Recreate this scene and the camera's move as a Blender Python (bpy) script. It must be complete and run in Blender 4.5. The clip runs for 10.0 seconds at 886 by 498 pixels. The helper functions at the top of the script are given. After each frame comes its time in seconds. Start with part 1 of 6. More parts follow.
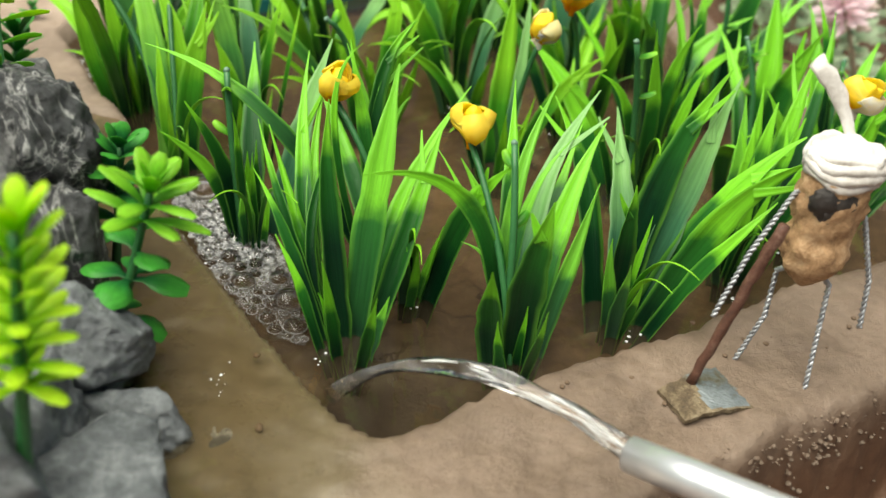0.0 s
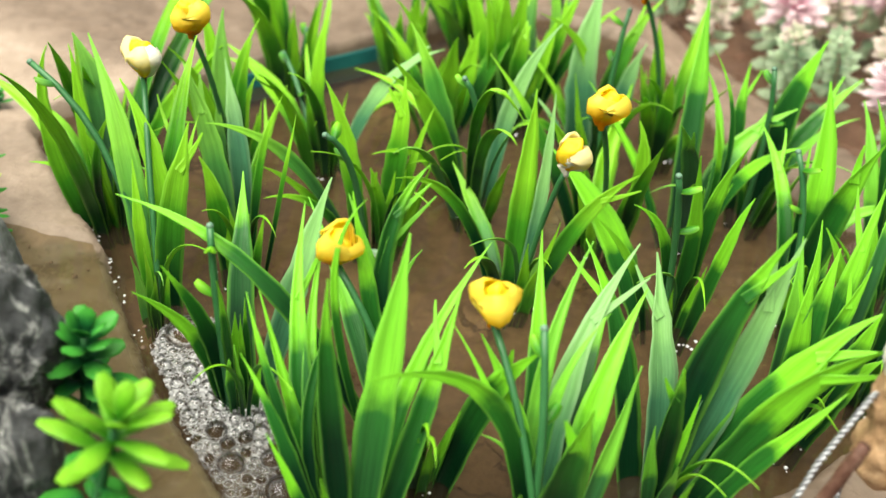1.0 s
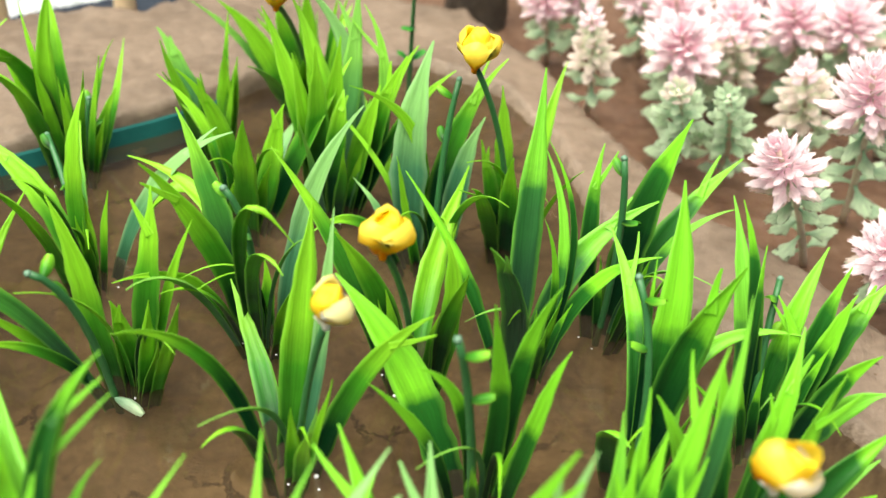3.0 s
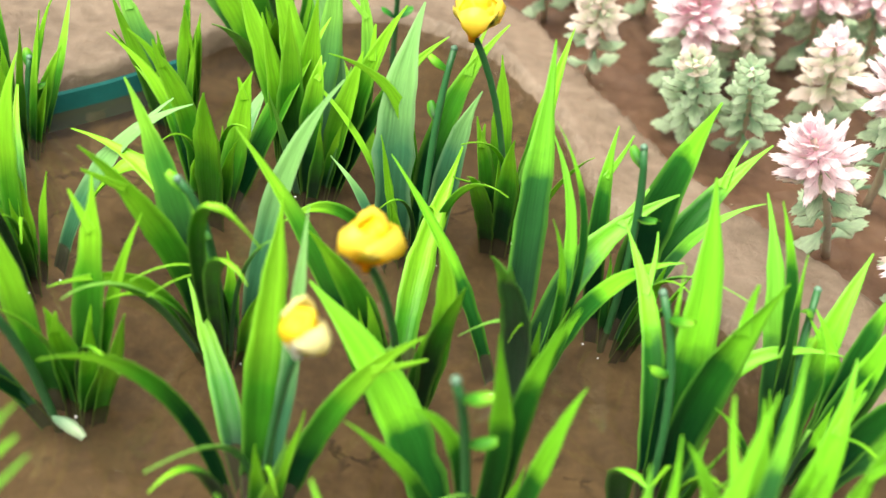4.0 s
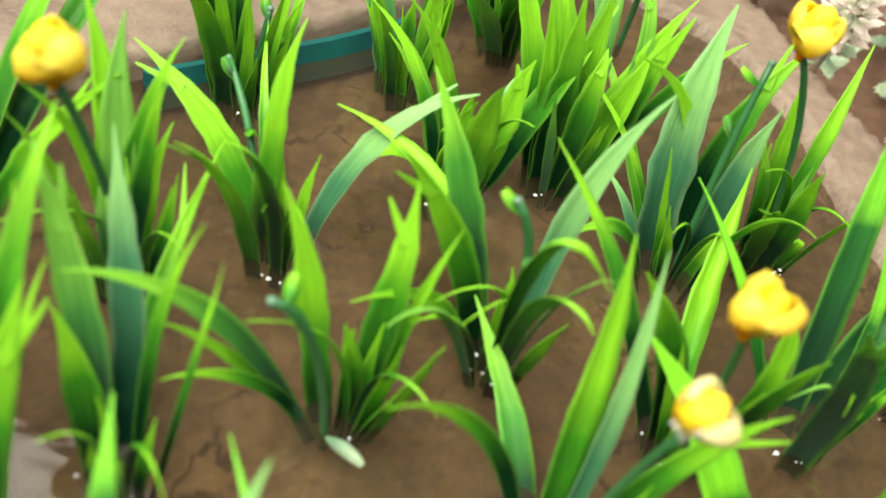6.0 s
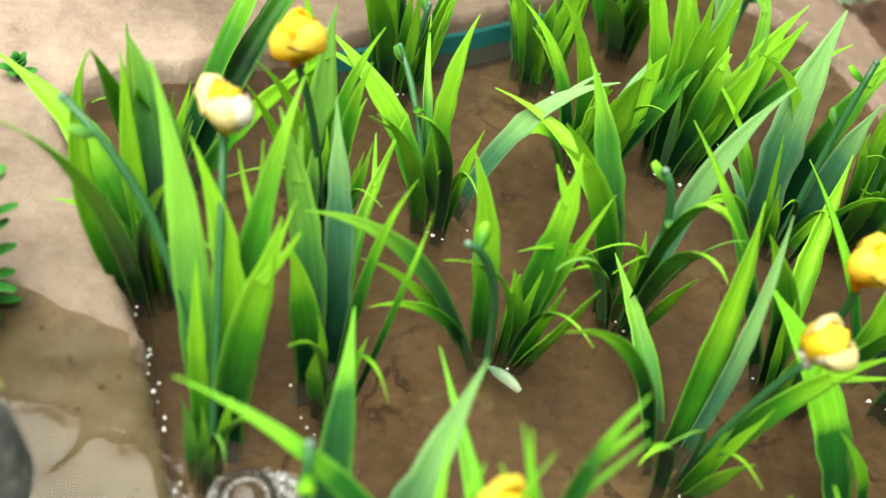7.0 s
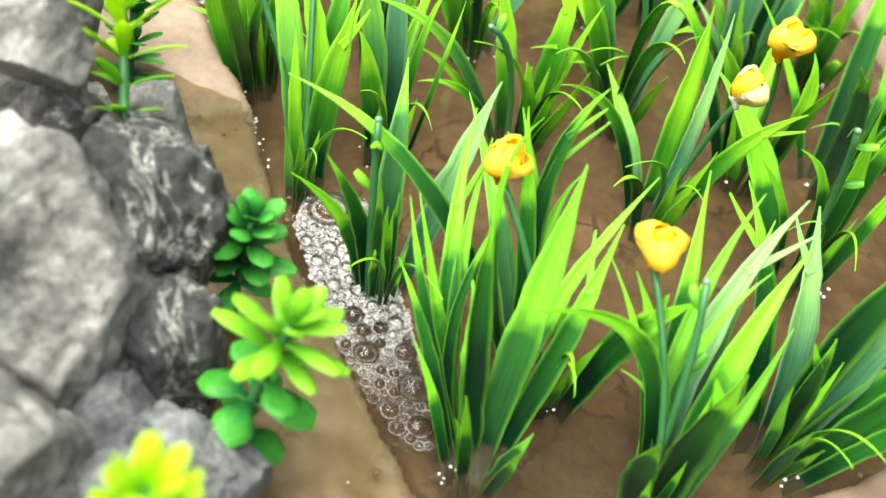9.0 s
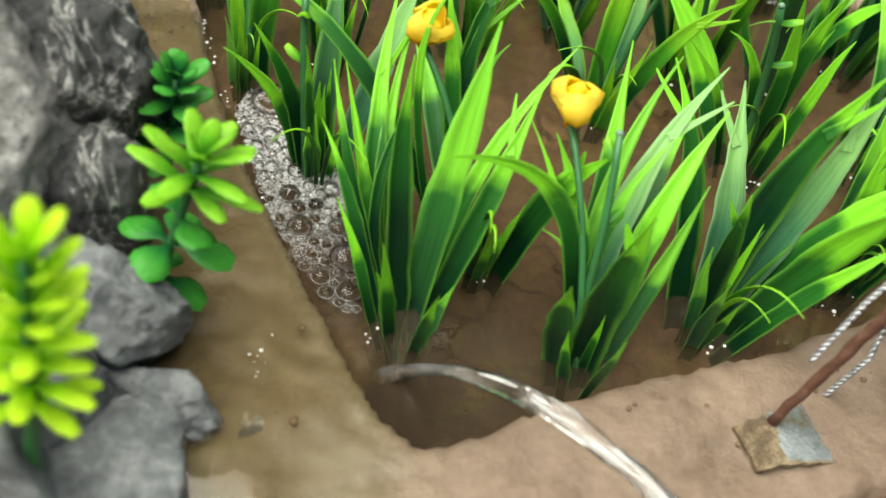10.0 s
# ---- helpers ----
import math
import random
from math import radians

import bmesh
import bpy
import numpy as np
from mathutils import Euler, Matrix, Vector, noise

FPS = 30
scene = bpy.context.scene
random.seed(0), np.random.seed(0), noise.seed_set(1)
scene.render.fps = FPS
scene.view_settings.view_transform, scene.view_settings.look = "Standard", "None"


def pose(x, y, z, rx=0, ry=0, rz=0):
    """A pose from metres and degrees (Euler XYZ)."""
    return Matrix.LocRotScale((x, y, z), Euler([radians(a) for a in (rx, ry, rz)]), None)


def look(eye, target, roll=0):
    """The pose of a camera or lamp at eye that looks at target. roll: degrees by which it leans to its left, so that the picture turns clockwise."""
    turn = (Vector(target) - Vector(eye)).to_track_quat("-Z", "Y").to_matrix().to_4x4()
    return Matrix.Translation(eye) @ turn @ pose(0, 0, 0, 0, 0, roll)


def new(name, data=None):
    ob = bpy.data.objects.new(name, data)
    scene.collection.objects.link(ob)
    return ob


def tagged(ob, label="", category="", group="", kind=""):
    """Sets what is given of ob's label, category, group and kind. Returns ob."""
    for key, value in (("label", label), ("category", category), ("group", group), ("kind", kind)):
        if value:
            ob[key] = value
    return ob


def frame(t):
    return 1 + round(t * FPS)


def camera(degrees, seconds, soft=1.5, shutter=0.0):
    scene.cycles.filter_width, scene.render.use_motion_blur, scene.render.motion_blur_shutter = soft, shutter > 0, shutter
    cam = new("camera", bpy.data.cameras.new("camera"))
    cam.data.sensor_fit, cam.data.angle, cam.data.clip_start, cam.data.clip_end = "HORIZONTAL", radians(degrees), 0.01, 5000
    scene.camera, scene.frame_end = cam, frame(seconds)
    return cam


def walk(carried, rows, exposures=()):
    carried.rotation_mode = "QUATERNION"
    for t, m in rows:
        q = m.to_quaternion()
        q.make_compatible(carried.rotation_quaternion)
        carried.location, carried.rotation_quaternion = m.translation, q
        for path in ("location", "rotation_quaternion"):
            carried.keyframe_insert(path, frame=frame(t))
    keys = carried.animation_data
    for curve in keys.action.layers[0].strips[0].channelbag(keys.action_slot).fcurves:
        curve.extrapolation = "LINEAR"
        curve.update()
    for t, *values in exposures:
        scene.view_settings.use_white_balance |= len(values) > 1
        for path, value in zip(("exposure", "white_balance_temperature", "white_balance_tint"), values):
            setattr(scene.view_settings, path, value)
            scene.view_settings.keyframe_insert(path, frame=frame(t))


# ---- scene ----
cam = camera(45.9, 10.0)
PATH = [
    (0, (0.0007, 0.0003, 0.1617), (0.0012, 0.8259, -0.4026), 7.30),
    (0.5, (-0.0069, 0.0247, 0.1664), (-0.0075, 0.8421, -0.4096), 7.19),
    (1, (-0.0087, 0.0545, 0.1798), (-0.0041, 0.8622, -0.4097), 7.43),
    (1.5, (0.0055, 0.0765, 0.1860), (0.0032, 0.8810, -0.4079), 7.18),
    (2, (0.0339, 0.0983, 0.1884), (0.0340, 0.9071, -0.3996), 6.24),
    (2.5, (0.0385, 0.1131, 0.1858), (0.0479, 0.9214, -0.4029), 6.30),
    (2.7, (0.0373, 0.1196, 0.1826), (0.0512, 0.9230, -0.4127), 6.61),
    (3.8, (0.0358, 0.1504, 0.1755), (0.0879, 0.9275, -0.4518), 8.84),
    (4, (0.0326, 0.1606, 0.1696), (0.0865, 0.9237, -0.4745), 9.64),
    (4.5, (0.0194, 0.1742, 0.1536), (0.0734, 0.9148, -0.5162), 11.29),
    (5, (0.0097, 0.1884, 0.1594), (0.0696, 0.9161, -0.5239), 13.08),
    (5.5, (-0.0013, 0.1893, 0.1599), (0.0576, 0.9088, -0.5321), 14.40),
    (6, (-0.0295, 0.1863, 0.1598), (0.0405, 0.8988, -0.5384), 17.25),
    (6.2, (-0.0352, 0.1830, 0.1617), (0.0245, 0.8957, -0.5372), 17.15),
    (7.3, (-0.0577, 0.1351, 0.1787), (-0.0416, 0.8357, -0.5347), 16.73),
    (7.5, (-0.0618, 0.1223, 0.1806), (-0.0527, 0.8229, -0.5330), 16.71),
    (8, (-0.0632, 0.1001, 0.1855), (-0.0628, 0.7963, -0.5323), 16.68),
    (8.5, (-0.0490, 0.0819, 0.1874), (-0.0537, 0.7761, -0.5324), 15.98),
    (9, (-0.0342, 0.0652, 0.1892), (-0.0489, 0.7610, -0.5288), 14.95),
    (9.5, (-0.0199, 0.0556, 0.1876), (-0.0414, 0.7512, -0.5304), 14.42),
    (10, (-0.0074, 0.0446, 0.1753), (-0.0382, 0.7432, -0.5396), 13.64),
]
STOPS = [(0, 0.82), (0.5, 1.29), (1.5, 1.09), (2.5, 1.17), (4, 1.37), (4.5, 1.39), (5, 1.14), (5.5, 0.79), (6, 1.29), (7.5, 1.12), (8, 1.09), (8.5, 1.37), (9, 1.72), (9.5, 1.87), (10, 1.04)]
EXPOSURES = [(t, s - 0.1, 6900, 2) for t, s in STOPS]
walk(cam, [(t, look(eye, target, roll)) for t, eye, target, roll in PATH], EXPOSURES)

cam.data.dof.use_dof, cam.data.dof.focus_distance, cam.data.dof.aperture_fstop = True, 0.255, 13.0

# ---- light ----
world = bpy.data.worlds.new("sky")
scene.world = world
world.use_nodes = True
wn = world.node_tree
sky = wn.nodes.new("ShaderNodeTexSky")
sky.sky_type, sky.sun_disc = "NISHITA", False
sky.sun_elevation, sky.sun_rotation = radians(71), radians(-117)
wn.links.new(sky.outputs[0], wn.nodes["Background"].inputs[0])
wn.nodes["Background"].inputs[1].default_value = 0.027
sun = new("sun", bpy.data.lights.new("sun", "SUN"))
sun.data.energy, sun.data.angle, sun.data.color = 5.0, radians(75), (1.0, 0.96, 0.90)
sun.matrix_world = look((-0.36, 0.12, 1.2), (0.0, 0.3, 0.0))


# ---- materials ----
def node(t, kind, **inputs):
    n = t.nodes.new(kind)
    for k, v in inputs.items():
        n.inputs[k.replace("_", " ")].default_value = v
    return n


def mat(name, colours, scale, rough=0.6, metal=0.0, bump=0.3, bump_scale=None, dist=0.0005, spread=(0.3, 0.7), detail=8, spec=0.5, translucent=0.0):
    """Two-scale noise over a colour ramp, a fine bump on top; scale is in 1/m."""
    m = bpy.data.materials.new(name)
    m.use_nodes = True
    t = m.node_tree
    bsdf = t.nodes["Principled BSDF"]
    geo = t.nodes.new("ShaderNodeTexCoord")
    n1 = node(t, "ShaderNodeTexNoise", Scale=scale, Detail=detail, Roughness=0.65)
    n2 = node(t, "ShaderNodeTexNoise", Scale=scale * 6.3, Detail=6.0, Roughness=0.7)
    t.links.new(geo.outputs["Object"], n1.inputs["Vector"])
    t.links.new(geo.outputs["Object"], n2.inputs["Vector"])
    mix = t.nodes.new("ShaderNodeMix")
    mix.inputs[0].default_value = 0.35
    t.links.new(n1.outputs[0], mix.inputs[2])
    t.links.new(n2.outputs[0], mix.inputs[3])
    ramp = t.nodes.new("ShaderNodeValToRGB")
    el = ramp.color_ramp.elements
    while len(el) < len(colours):
        el.new(0.5)
    for i, c in enumerate(colours):
        el[i].position = spread[0] + (spread[1] - spread[0]) * i / max(1, len(colours) - 1)
        el[i].color = (*c, 1)
    t.links.new(mix.outputs[0], ramp.inputs[0])
    t.links.new(ramp.outputs[0], bsdf.inputs["Base Color"])
    bsdf.inputs["Roughness"].default_value = rough
    bsdf.inputs["Metallic"].default_value = metal
    bsdf.inputs["Specular IOR Level"].default_value = spec
    n3 = node(t, "ShaderNodeTexNoise", Scale=bump_scale or scale * 5, Detail=8.0, Roughness=0.65)
    t.links.new(geo.outputs["Object"], n3.inputs["Vector"])
    b = node(t, "ShaderNodeBump", Strength=bump, Distance=dist)
    t.links.new(n3.outputs[0], b.inputs["Height"])
    t.links.new(b.outputs[0], bsdf.inputs["Normal"])
    if translucent:
        tr = t.nodes.new("ShaderNodeBsdfTranslucent")
        t.links.new(ramp.outputs[0], tr.inputs[0])
        mx = t.nodes.new("ShaderNodeMixShader")
        mx.inputs[0].default_value = translucent
        t.links.new(bsdf.outputs[0], mx.inputs[1])
        t.links.new(tr.outputs[0], mx.inputs[2])
        t.links.new(mx.outputs[0], t.nodes["Material Output"].inputs[0])
    return m


def leaf_mat(name, low, mid, tip, rib, rough=0.33, translucent=0.3, sheen_share=0.0, veins=0.35, stops=(0.36, 0.62, 0.98), coat=0.0, rim_share=0.9):
    """Moulded plastic leaf, coloured from blue-green at the foot to yellow-green at the point, with a paler rim and
    fine veins; the grass feet also hold shade in their colour.
    """
    m = bpy.data.materials.new(name)
    m.use_nodes = True
    t = m.node_tree
    bsdf = t.nodes["Principled BSDF"]
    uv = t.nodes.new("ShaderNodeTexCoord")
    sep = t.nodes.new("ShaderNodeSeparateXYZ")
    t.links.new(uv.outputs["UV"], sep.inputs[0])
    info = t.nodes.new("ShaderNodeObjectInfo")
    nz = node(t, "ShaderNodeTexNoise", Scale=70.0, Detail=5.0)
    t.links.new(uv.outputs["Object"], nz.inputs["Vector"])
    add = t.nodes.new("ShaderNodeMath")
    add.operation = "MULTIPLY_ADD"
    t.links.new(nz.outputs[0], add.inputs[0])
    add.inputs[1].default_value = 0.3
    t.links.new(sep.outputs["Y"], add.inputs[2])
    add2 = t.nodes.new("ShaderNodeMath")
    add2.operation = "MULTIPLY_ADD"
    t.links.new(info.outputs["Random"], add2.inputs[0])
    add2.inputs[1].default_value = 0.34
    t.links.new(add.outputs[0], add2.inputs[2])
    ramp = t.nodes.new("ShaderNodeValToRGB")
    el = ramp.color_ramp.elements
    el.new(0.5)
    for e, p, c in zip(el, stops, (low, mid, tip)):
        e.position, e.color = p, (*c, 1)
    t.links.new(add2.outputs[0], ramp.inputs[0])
    # a few leaves turn a dull blue-green, with sky sheen in the colour
    sheen_gate = t.nodes.new("ShaderNodeMapRange")
    sheen_gate.inputs[1].default_value, sheen_gate.inputs[2].default_value, sheen_gate.inputs[3].default_value, sheen_gate.inputs[4].default_value = 0.86, 0.90, 0.0, sheen_share
    rnd = t.nodes.new("ShaderNodeMath")
    rnd.operation = "FRACT"
    mul = t.nodes.new("ShaderNodeMath")
    mul.operation = "MULTIPLY"
    mul.inputs[1].default_value = 37.0
    t.links.new(info.outputs["Random"], mul.inputs[0])
    t.links.new(mul.outputs[0], rnd.inputs[0])
    t.links.new(rnd.outputs[0], sheen_gate.inputs[0])
    sheen_mix = t.nodes.new("ShaderNodeMix")
    sheen_mix.data_type = "RGBA"
    t.links.new(sheen_gate.outputs[0], sheen_mix.inputs[0])
    t.links.new(ramp.outputs[0], sheen_mix.inputs[6])
    sheen_mix.inputs[7].default_value = (0.15, 0.34, 0.19, 1)
    # lengthwise streaks in the dye
    grain = t.nodes.new("ShaderNodeMapping")
    grain.inputs["Scale"].default_value = (4.0, 1.6, 1.0)
    t.links.new(uv.outputs["UV"], grain.inputs["Vector"])
    stk = node(t, "ShaderNodeTexNoise", Scale=2.2, Detail=5.0, Roughness=0.7)
    stk.noise_dimensions = "4D"
    wof = t.nodes.new("ShaderNodeMath")
    wof.operation = "MULTIPLY"
    wof.inputs[1].default_value = 50.0
    t.links.new(info.outputs["Random"], wof.inputs[0])
    t.links.new(wof.outputs[0], stk.inputs["W"])
    t.links.new(grain.outputs[0], stk.inputs["Vector"])
    smr = t.nodes.new("ShaderNodeMapRange")
    smr.inputs[1].default_value, smr.inputs[2].default_value, smr.inputs[3].default_value, smr.inputs[4].default_value = 0.3, 0.7, 0.72, 1.22
    t.links.new(stk.outputs[0], smr.inputs[0])
    dyed = t.nodes.new("ShaderNodeVectorMath")
    dyed.operation = "SCALE"
    t.links.new(sheen_mix.outputs[2], dyed.inputs[0])
    t.links.new(smr.outputs[0], dyed.inputs["Scale"])
    # rim: |u - 0.5| near 0.5
    rim = t.nodes.new("ShaderNodeMath")
    rim.operation = "PINGPONG"
    rim.inputs[1].default_value = 0.5
    t.links.new(sep.outputs["X"], rim.inputs[0])
    rr = t.nodes.new("ShaderNodeMapRange")
    rr.inputs[1].default_value, rr.inputs[2].default_value, rr.inputs[3].default_value, rr.inputs[4].default_value = 0.0, 0.15, rim_share, 0.0
    t.links.new(rim.outputs[0], rr.inputs[0])
    fade = t.nodes.new("ShaderNodeMath")
    fade.operation = "MULTIPLY"
    t.links.new(rr.outputs[0], fade.inputs[0])
    t.links.new(nz.outputs[0], fade.inputs[1])
    mx = t.nodes.new("ShaderNodeMix")
    mx.data_type = "RGBA"
    t.links.new(fade.outputs[0], mx.inputs[0])
    t.links.new(dyed.outputs[0], mx.inputs[6])
    mx.inputs[7].default_value = (*rib, 1)
    t.links.new(mx.outputs[2], bsdf.inputs["Base Color"])
    bsdf.inputs["Roughness"].default_value = rough
    bsdf.inputs["Specular IOR Level"].default_value = 0.24
    bsdf.inputs["Coat Weight"].default_value = coat
    bsdf.inputs["Coat Roughness"].default_value = 0.28
    # veins along the blade
    vein = t.nodes.new("ShaderNodeTexWave")
    vein.bands_direction = "X"
    vein.inputs["Scale"].default_value = 3.2
    vein.inputs["Distortion"].default_value = 0.4
    t.links.new(uv.outputs["UV"], vein.inputs["Vector"])
    b = node(t, "ShaderNodeBump", Strength=veins, Distance=0.0003)
    t.links.new(vein.outputs[1], b.inputs["Height"])
    b2 = node(t, "ShaderNodeBump", Strength=0.3, Distance=0.0003)
    nf = node(t, "ShaderNodeTexNoise", Scale=900.0, Detail=3.0)
    t.links.new(uv.outputs["Object"], nf.inputs["Vector"])
    t.links.new(nf.outputs[0], b2.inputs["Height"])
    t.links.new(b.outputs[0], b2.inputs["Normal"])
    b4 = node(t, "ShaderNodeBump", Strength=0.22, Distance=0.0004)
    t.links.new(stk.outputs[0], b4.inputs["Height"])
    t.links.new(b2.outputs[0], b4.inputs["Normal"])
    t.links.new(b4.outputs[0], bsdf.inputs["Normal"])
    tr = t.nodes.new("ShaderNodeBsdfTranslucent")
    t.links.new(mx.outputs[2], tr.inputs[0])
    sh = t.nodes.new("ShaderNodeMixShader")
    sh.inputs[0].default_value = translucent
    t.links.new(bsdf.outputs[0], sh.inputs[1])
    t.links.new(tr.outputs[0], sh.inputs[2])
    t.links.new(sh.outputs[0], t.nodes["Material Output"].inputs[0])
    return m


def water_mat(name, tint, murk, murk_share, bump, scale, cloud_scale=26.0, cloud_low=0.6, cloud_high=1.4, ends=None):
    """Still muddy water: clear film with mud in it and a mirror gloss."""
    m = bpy.data.materials.new(name)
    m.use_nodes = True
    t = m.node_tree
    t.nodes.remove(t.nodes["Principled BSDF"])
    co = t.nodes.new("ShaderNodeTexCoord")
    clear = t.nodes.new("ShaderNodeBsdfTransparent")
    clear.inputs[0].default_value = (*tint, 1)
    mud = t.nodes.new("ShaderNodeBsdfDiffuse")
    mud.inputs[0].default_value = (*murk, 1)
    gloss = t.nodes.new("ShaderNodeBsdfGlossy")
    gloss.inputs["Roughness"].default_value = 0.03
    fr = node(t, "ShaderNodeFresnel", IOR=1.4)
    nz = node(t, "ShaderNodeTexNoise", Scale=scale, Detail=3.0)
    t.links.new(co.outputs["Object"], nz.inputs["Vector"])
    b = node(t, "ShaderNodeBump", Strength=bump, Distance=0.002)
    t.links.new(nz.outputs[0], b.inputs["Height"])
    t.links.new(b.outputs[0], gloss.inputs["Normal"])
    t.links.new(b.outputs[0], fr.inputs["Normal"])
    cloud = node(t, "ShaderNodeTexNoise", Scale=cloud_scale, Detail=5.0)
    t.links.new(co.outputs["Object"], cloud.inputs["Vector"])
    mr = t.nodes.new("ShaderNodeMapRange")
    mr.inputs[1].default_value, mr.inputs[2].default_value = 0.3, 0.7
    mr.inputs[3].default_value, mr.inputs[4].default_value = murk_share * cloud_low, murk_share * cloud_high
    t.links.new(cloud.outputs[0], mr.inputs[0])
    m1, m2 = t.nodes.new("ShaderNodeMixShader"), t.nodes.new("ShaderNodeMixShader")
    t.links.new(mr.outputs[0], m1.inputs[0])
    t.links.new(clear.outputs[0], m1.inputs[1])
    t.links.new(mud.outputs[0], m1.inputs[2])
    t.links.new(fr.outputs[0], m2.inputs[0])
    t.links.new(m1.outputs[0], m2.inputs[1])
    t.links.new(gloss.outputs[0], m2.inputs[2])
    last = m2.outputs[0]
    if ends:
        sep = t.nodes.new("ShaderNodeSeparateXYZ")
        t.links.new(co.outputs["Object"], sep.inputs[0])
        wob = t.nodes.new("ShaderNodeMath")
        wob.operation = "MULTIPLY_ADD"
        wob.inputs[1].default_value = 0.012
        t.links.new(cloud.outputs[0], wob.inputs[0])
        t.links.new(sep.outputs["X"], wob.inputs[2])
        rng_ = t.nodes.new("ShaderNodeMapRange")
        rng_.inputs[1].default_value, rng_.inputs[2].default_value = ends
        t.links.new(wob.outputs[0], rng_.inputs[0])
        none, m3 = t.nodes.new("ShaderNodeBsdfTransparent"), t.nodes.new("ShaderNodeMixShader")
        t.links.new(rng_.outputs[0], m3.inputs[0])
        t.links.new(last, m3.inputs[1])
        t.links.new(none.outputs[0], m3.inputs[2])
        last = m3.outputs[0]
    t.links.new(last, t.nodes["Material Output"].inputs[0])
    return m


def ground_mat():
    """Mud in four states (damp bank, wet film, paddy bed, red soil), blended by the masks stored on the mesh."""
    m = bpy.data.materials.new("mud")
    m.use_nodes = True
    t = m.node_tree
    bsdf = t.nodes["Principled BSDF"]
    co = t.nodes.new("ShaderNodeTexCoord")
    n1 = node(t, "ShaderNodeTexNoise", Scale=34.0, Detail=9.0, Roughness=0.65)
    n2 = node(t, "ShaderNodeTexNoise", Scale=260.0, Detail=7.0, Roughness=0.7)
    n3 = node(t, "ShaderNodeTexNoise", Scale=110.0, Detail=8.0, Roughness=0.7)
    for n in (n1, n2, n3):
        t.links.new(co.outputs["Object"], n.inputs["Vector"])
    mix = t.nodes.new("ShaderNodeMix")
    mix.inputs[0].default_value = 0.4
    t.links.new(n1.outputs[0], mix.inputs[2])
    t.links.new(n2.outputs[0], mix.inputs[3])
    sets = {"bank": [(0.092, 0.062, 0.042), (0.164, 0.115, 0.082), (0.226, 0.163, 0.121)], "wet": [(0.064, 0.048, 0.026), (0.115, 0.088, 0.049), (0.155, 0.122, 0.072)],
            "dry": [(0.20, 0.145, 0.108), (0.30, 0.225, 0.172), (0.38, 0.295, 0.235)],
            # the near-black set paints the plants' dark reflection into the pool bed
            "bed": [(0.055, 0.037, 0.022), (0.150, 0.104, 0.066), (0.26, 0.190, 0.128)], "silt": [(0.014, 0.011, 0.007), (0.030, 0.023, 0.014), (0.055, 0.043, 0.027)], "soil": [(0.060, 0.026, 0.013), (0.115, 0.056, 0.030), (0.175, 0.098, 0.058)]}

    def mask(key):
        uv = t.nodes.new("ShaderNodeUVMap")
        uv.uv_map = key
        sp = t.nodes.new("ShaderNodeSeparateXYZ")
        t.links.new(uv.outputs[0], sp.inputs[0])
        return sp

    last = None
    rough = None
    for key, cols in sets.items():
        ramp = t.nodes.new("ShaderNodeValToRGB")
        el = ramp.color_ramp.elements
        el.new(0.5)
        for e, p, c in zip(el, (0.34, 0.5, 0.66), cols):
            e.position, e.color = p, (*c, 1)
        t.links.new(mix.outputs[0], ramp.inputs[0])
        if last is None:
            last = ramp.outputs[0]
            continue
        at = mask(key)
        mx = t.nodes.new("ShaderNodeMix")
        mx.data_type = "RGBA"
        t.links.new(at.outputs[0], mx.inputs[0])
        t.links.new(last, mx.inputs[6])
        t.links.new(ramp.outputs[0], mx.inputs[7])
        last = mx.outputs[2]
        if key == "wet":
            mr = t.nodes.new("ShaderNodeMapRange")
            mr.inputs[3].default_value, mr.inputs[4].default_value = 0.32, 0.08
            t.links.new(at.outputs[0], mr.inputs[0])
            rough = mr.outputs[0]
    t.links.new(last, bsdf.inputs["Base Color"])
    rv = t.nodes.new("ShaderNodeMath")
    rv.operation = "MULTIPLY_ADD"
    rv.inputs[1].default_value = 0.45
    t.links.new(n3.outputs[0], rv.inputs[0])
    t.links.new(rough, rv.inputs[2])
    t.links.new(rv.outputs[0], bsdf.inputs["Roughness"])
    calm = t.nodes.new("ShaderNodeMapRange")
    calm.inputs[3].default_value, calm.inputs[4].default_value = 0.55, 0.14
    t.links.new(mask("wet").outputs[0], calm.inputs[0])
    b1 = node(t, "ShaderNodeBump", Distance=0.0012)
    t.links.new(calm.outputs[0], b1.inputs["Strength"])
    t.links.new(n2.outputs[0], b1.inputs["Height"])
    b2 = node(t, "ShaderNodeBump", Distance=0.002)
    t.links.new(calm.outputs[0], b2.inputs["Strength"])
    t.links.new(n3.outputs[0], b2.inputs["Height"])
    t.links.new(b1.outputs[0], b2.inputs["Normal"])
    t.links.new(b2.outputs[0], bsdf.inputs["Normal"])
    # drying cracks in the bed only
    at = mask("bed")
    warp = t.nodes.new("ShaderNodeMix")
    warp.data_type = "VECTOR"
    warp.inputs[0].default_value = 0.035
    t.links.new(co.outputs["Object"], warp.inputs[4])
    t.links.new(n1.outputs["Color"], warp.inputs[5])
    v = node(t, "ShaderNodeTexVoronoi", Scale=62.0)
    v.feature = "DISTANCE_TO_EDGE"
    t.links.new(warp.outputs[1], v.inputs["Vector"])
    mr = t.nodes.new("ShaderNodeMapRange")
    mr.inputs[1].default_value, mr.inputs[2].default_value = 0.012, 0.045
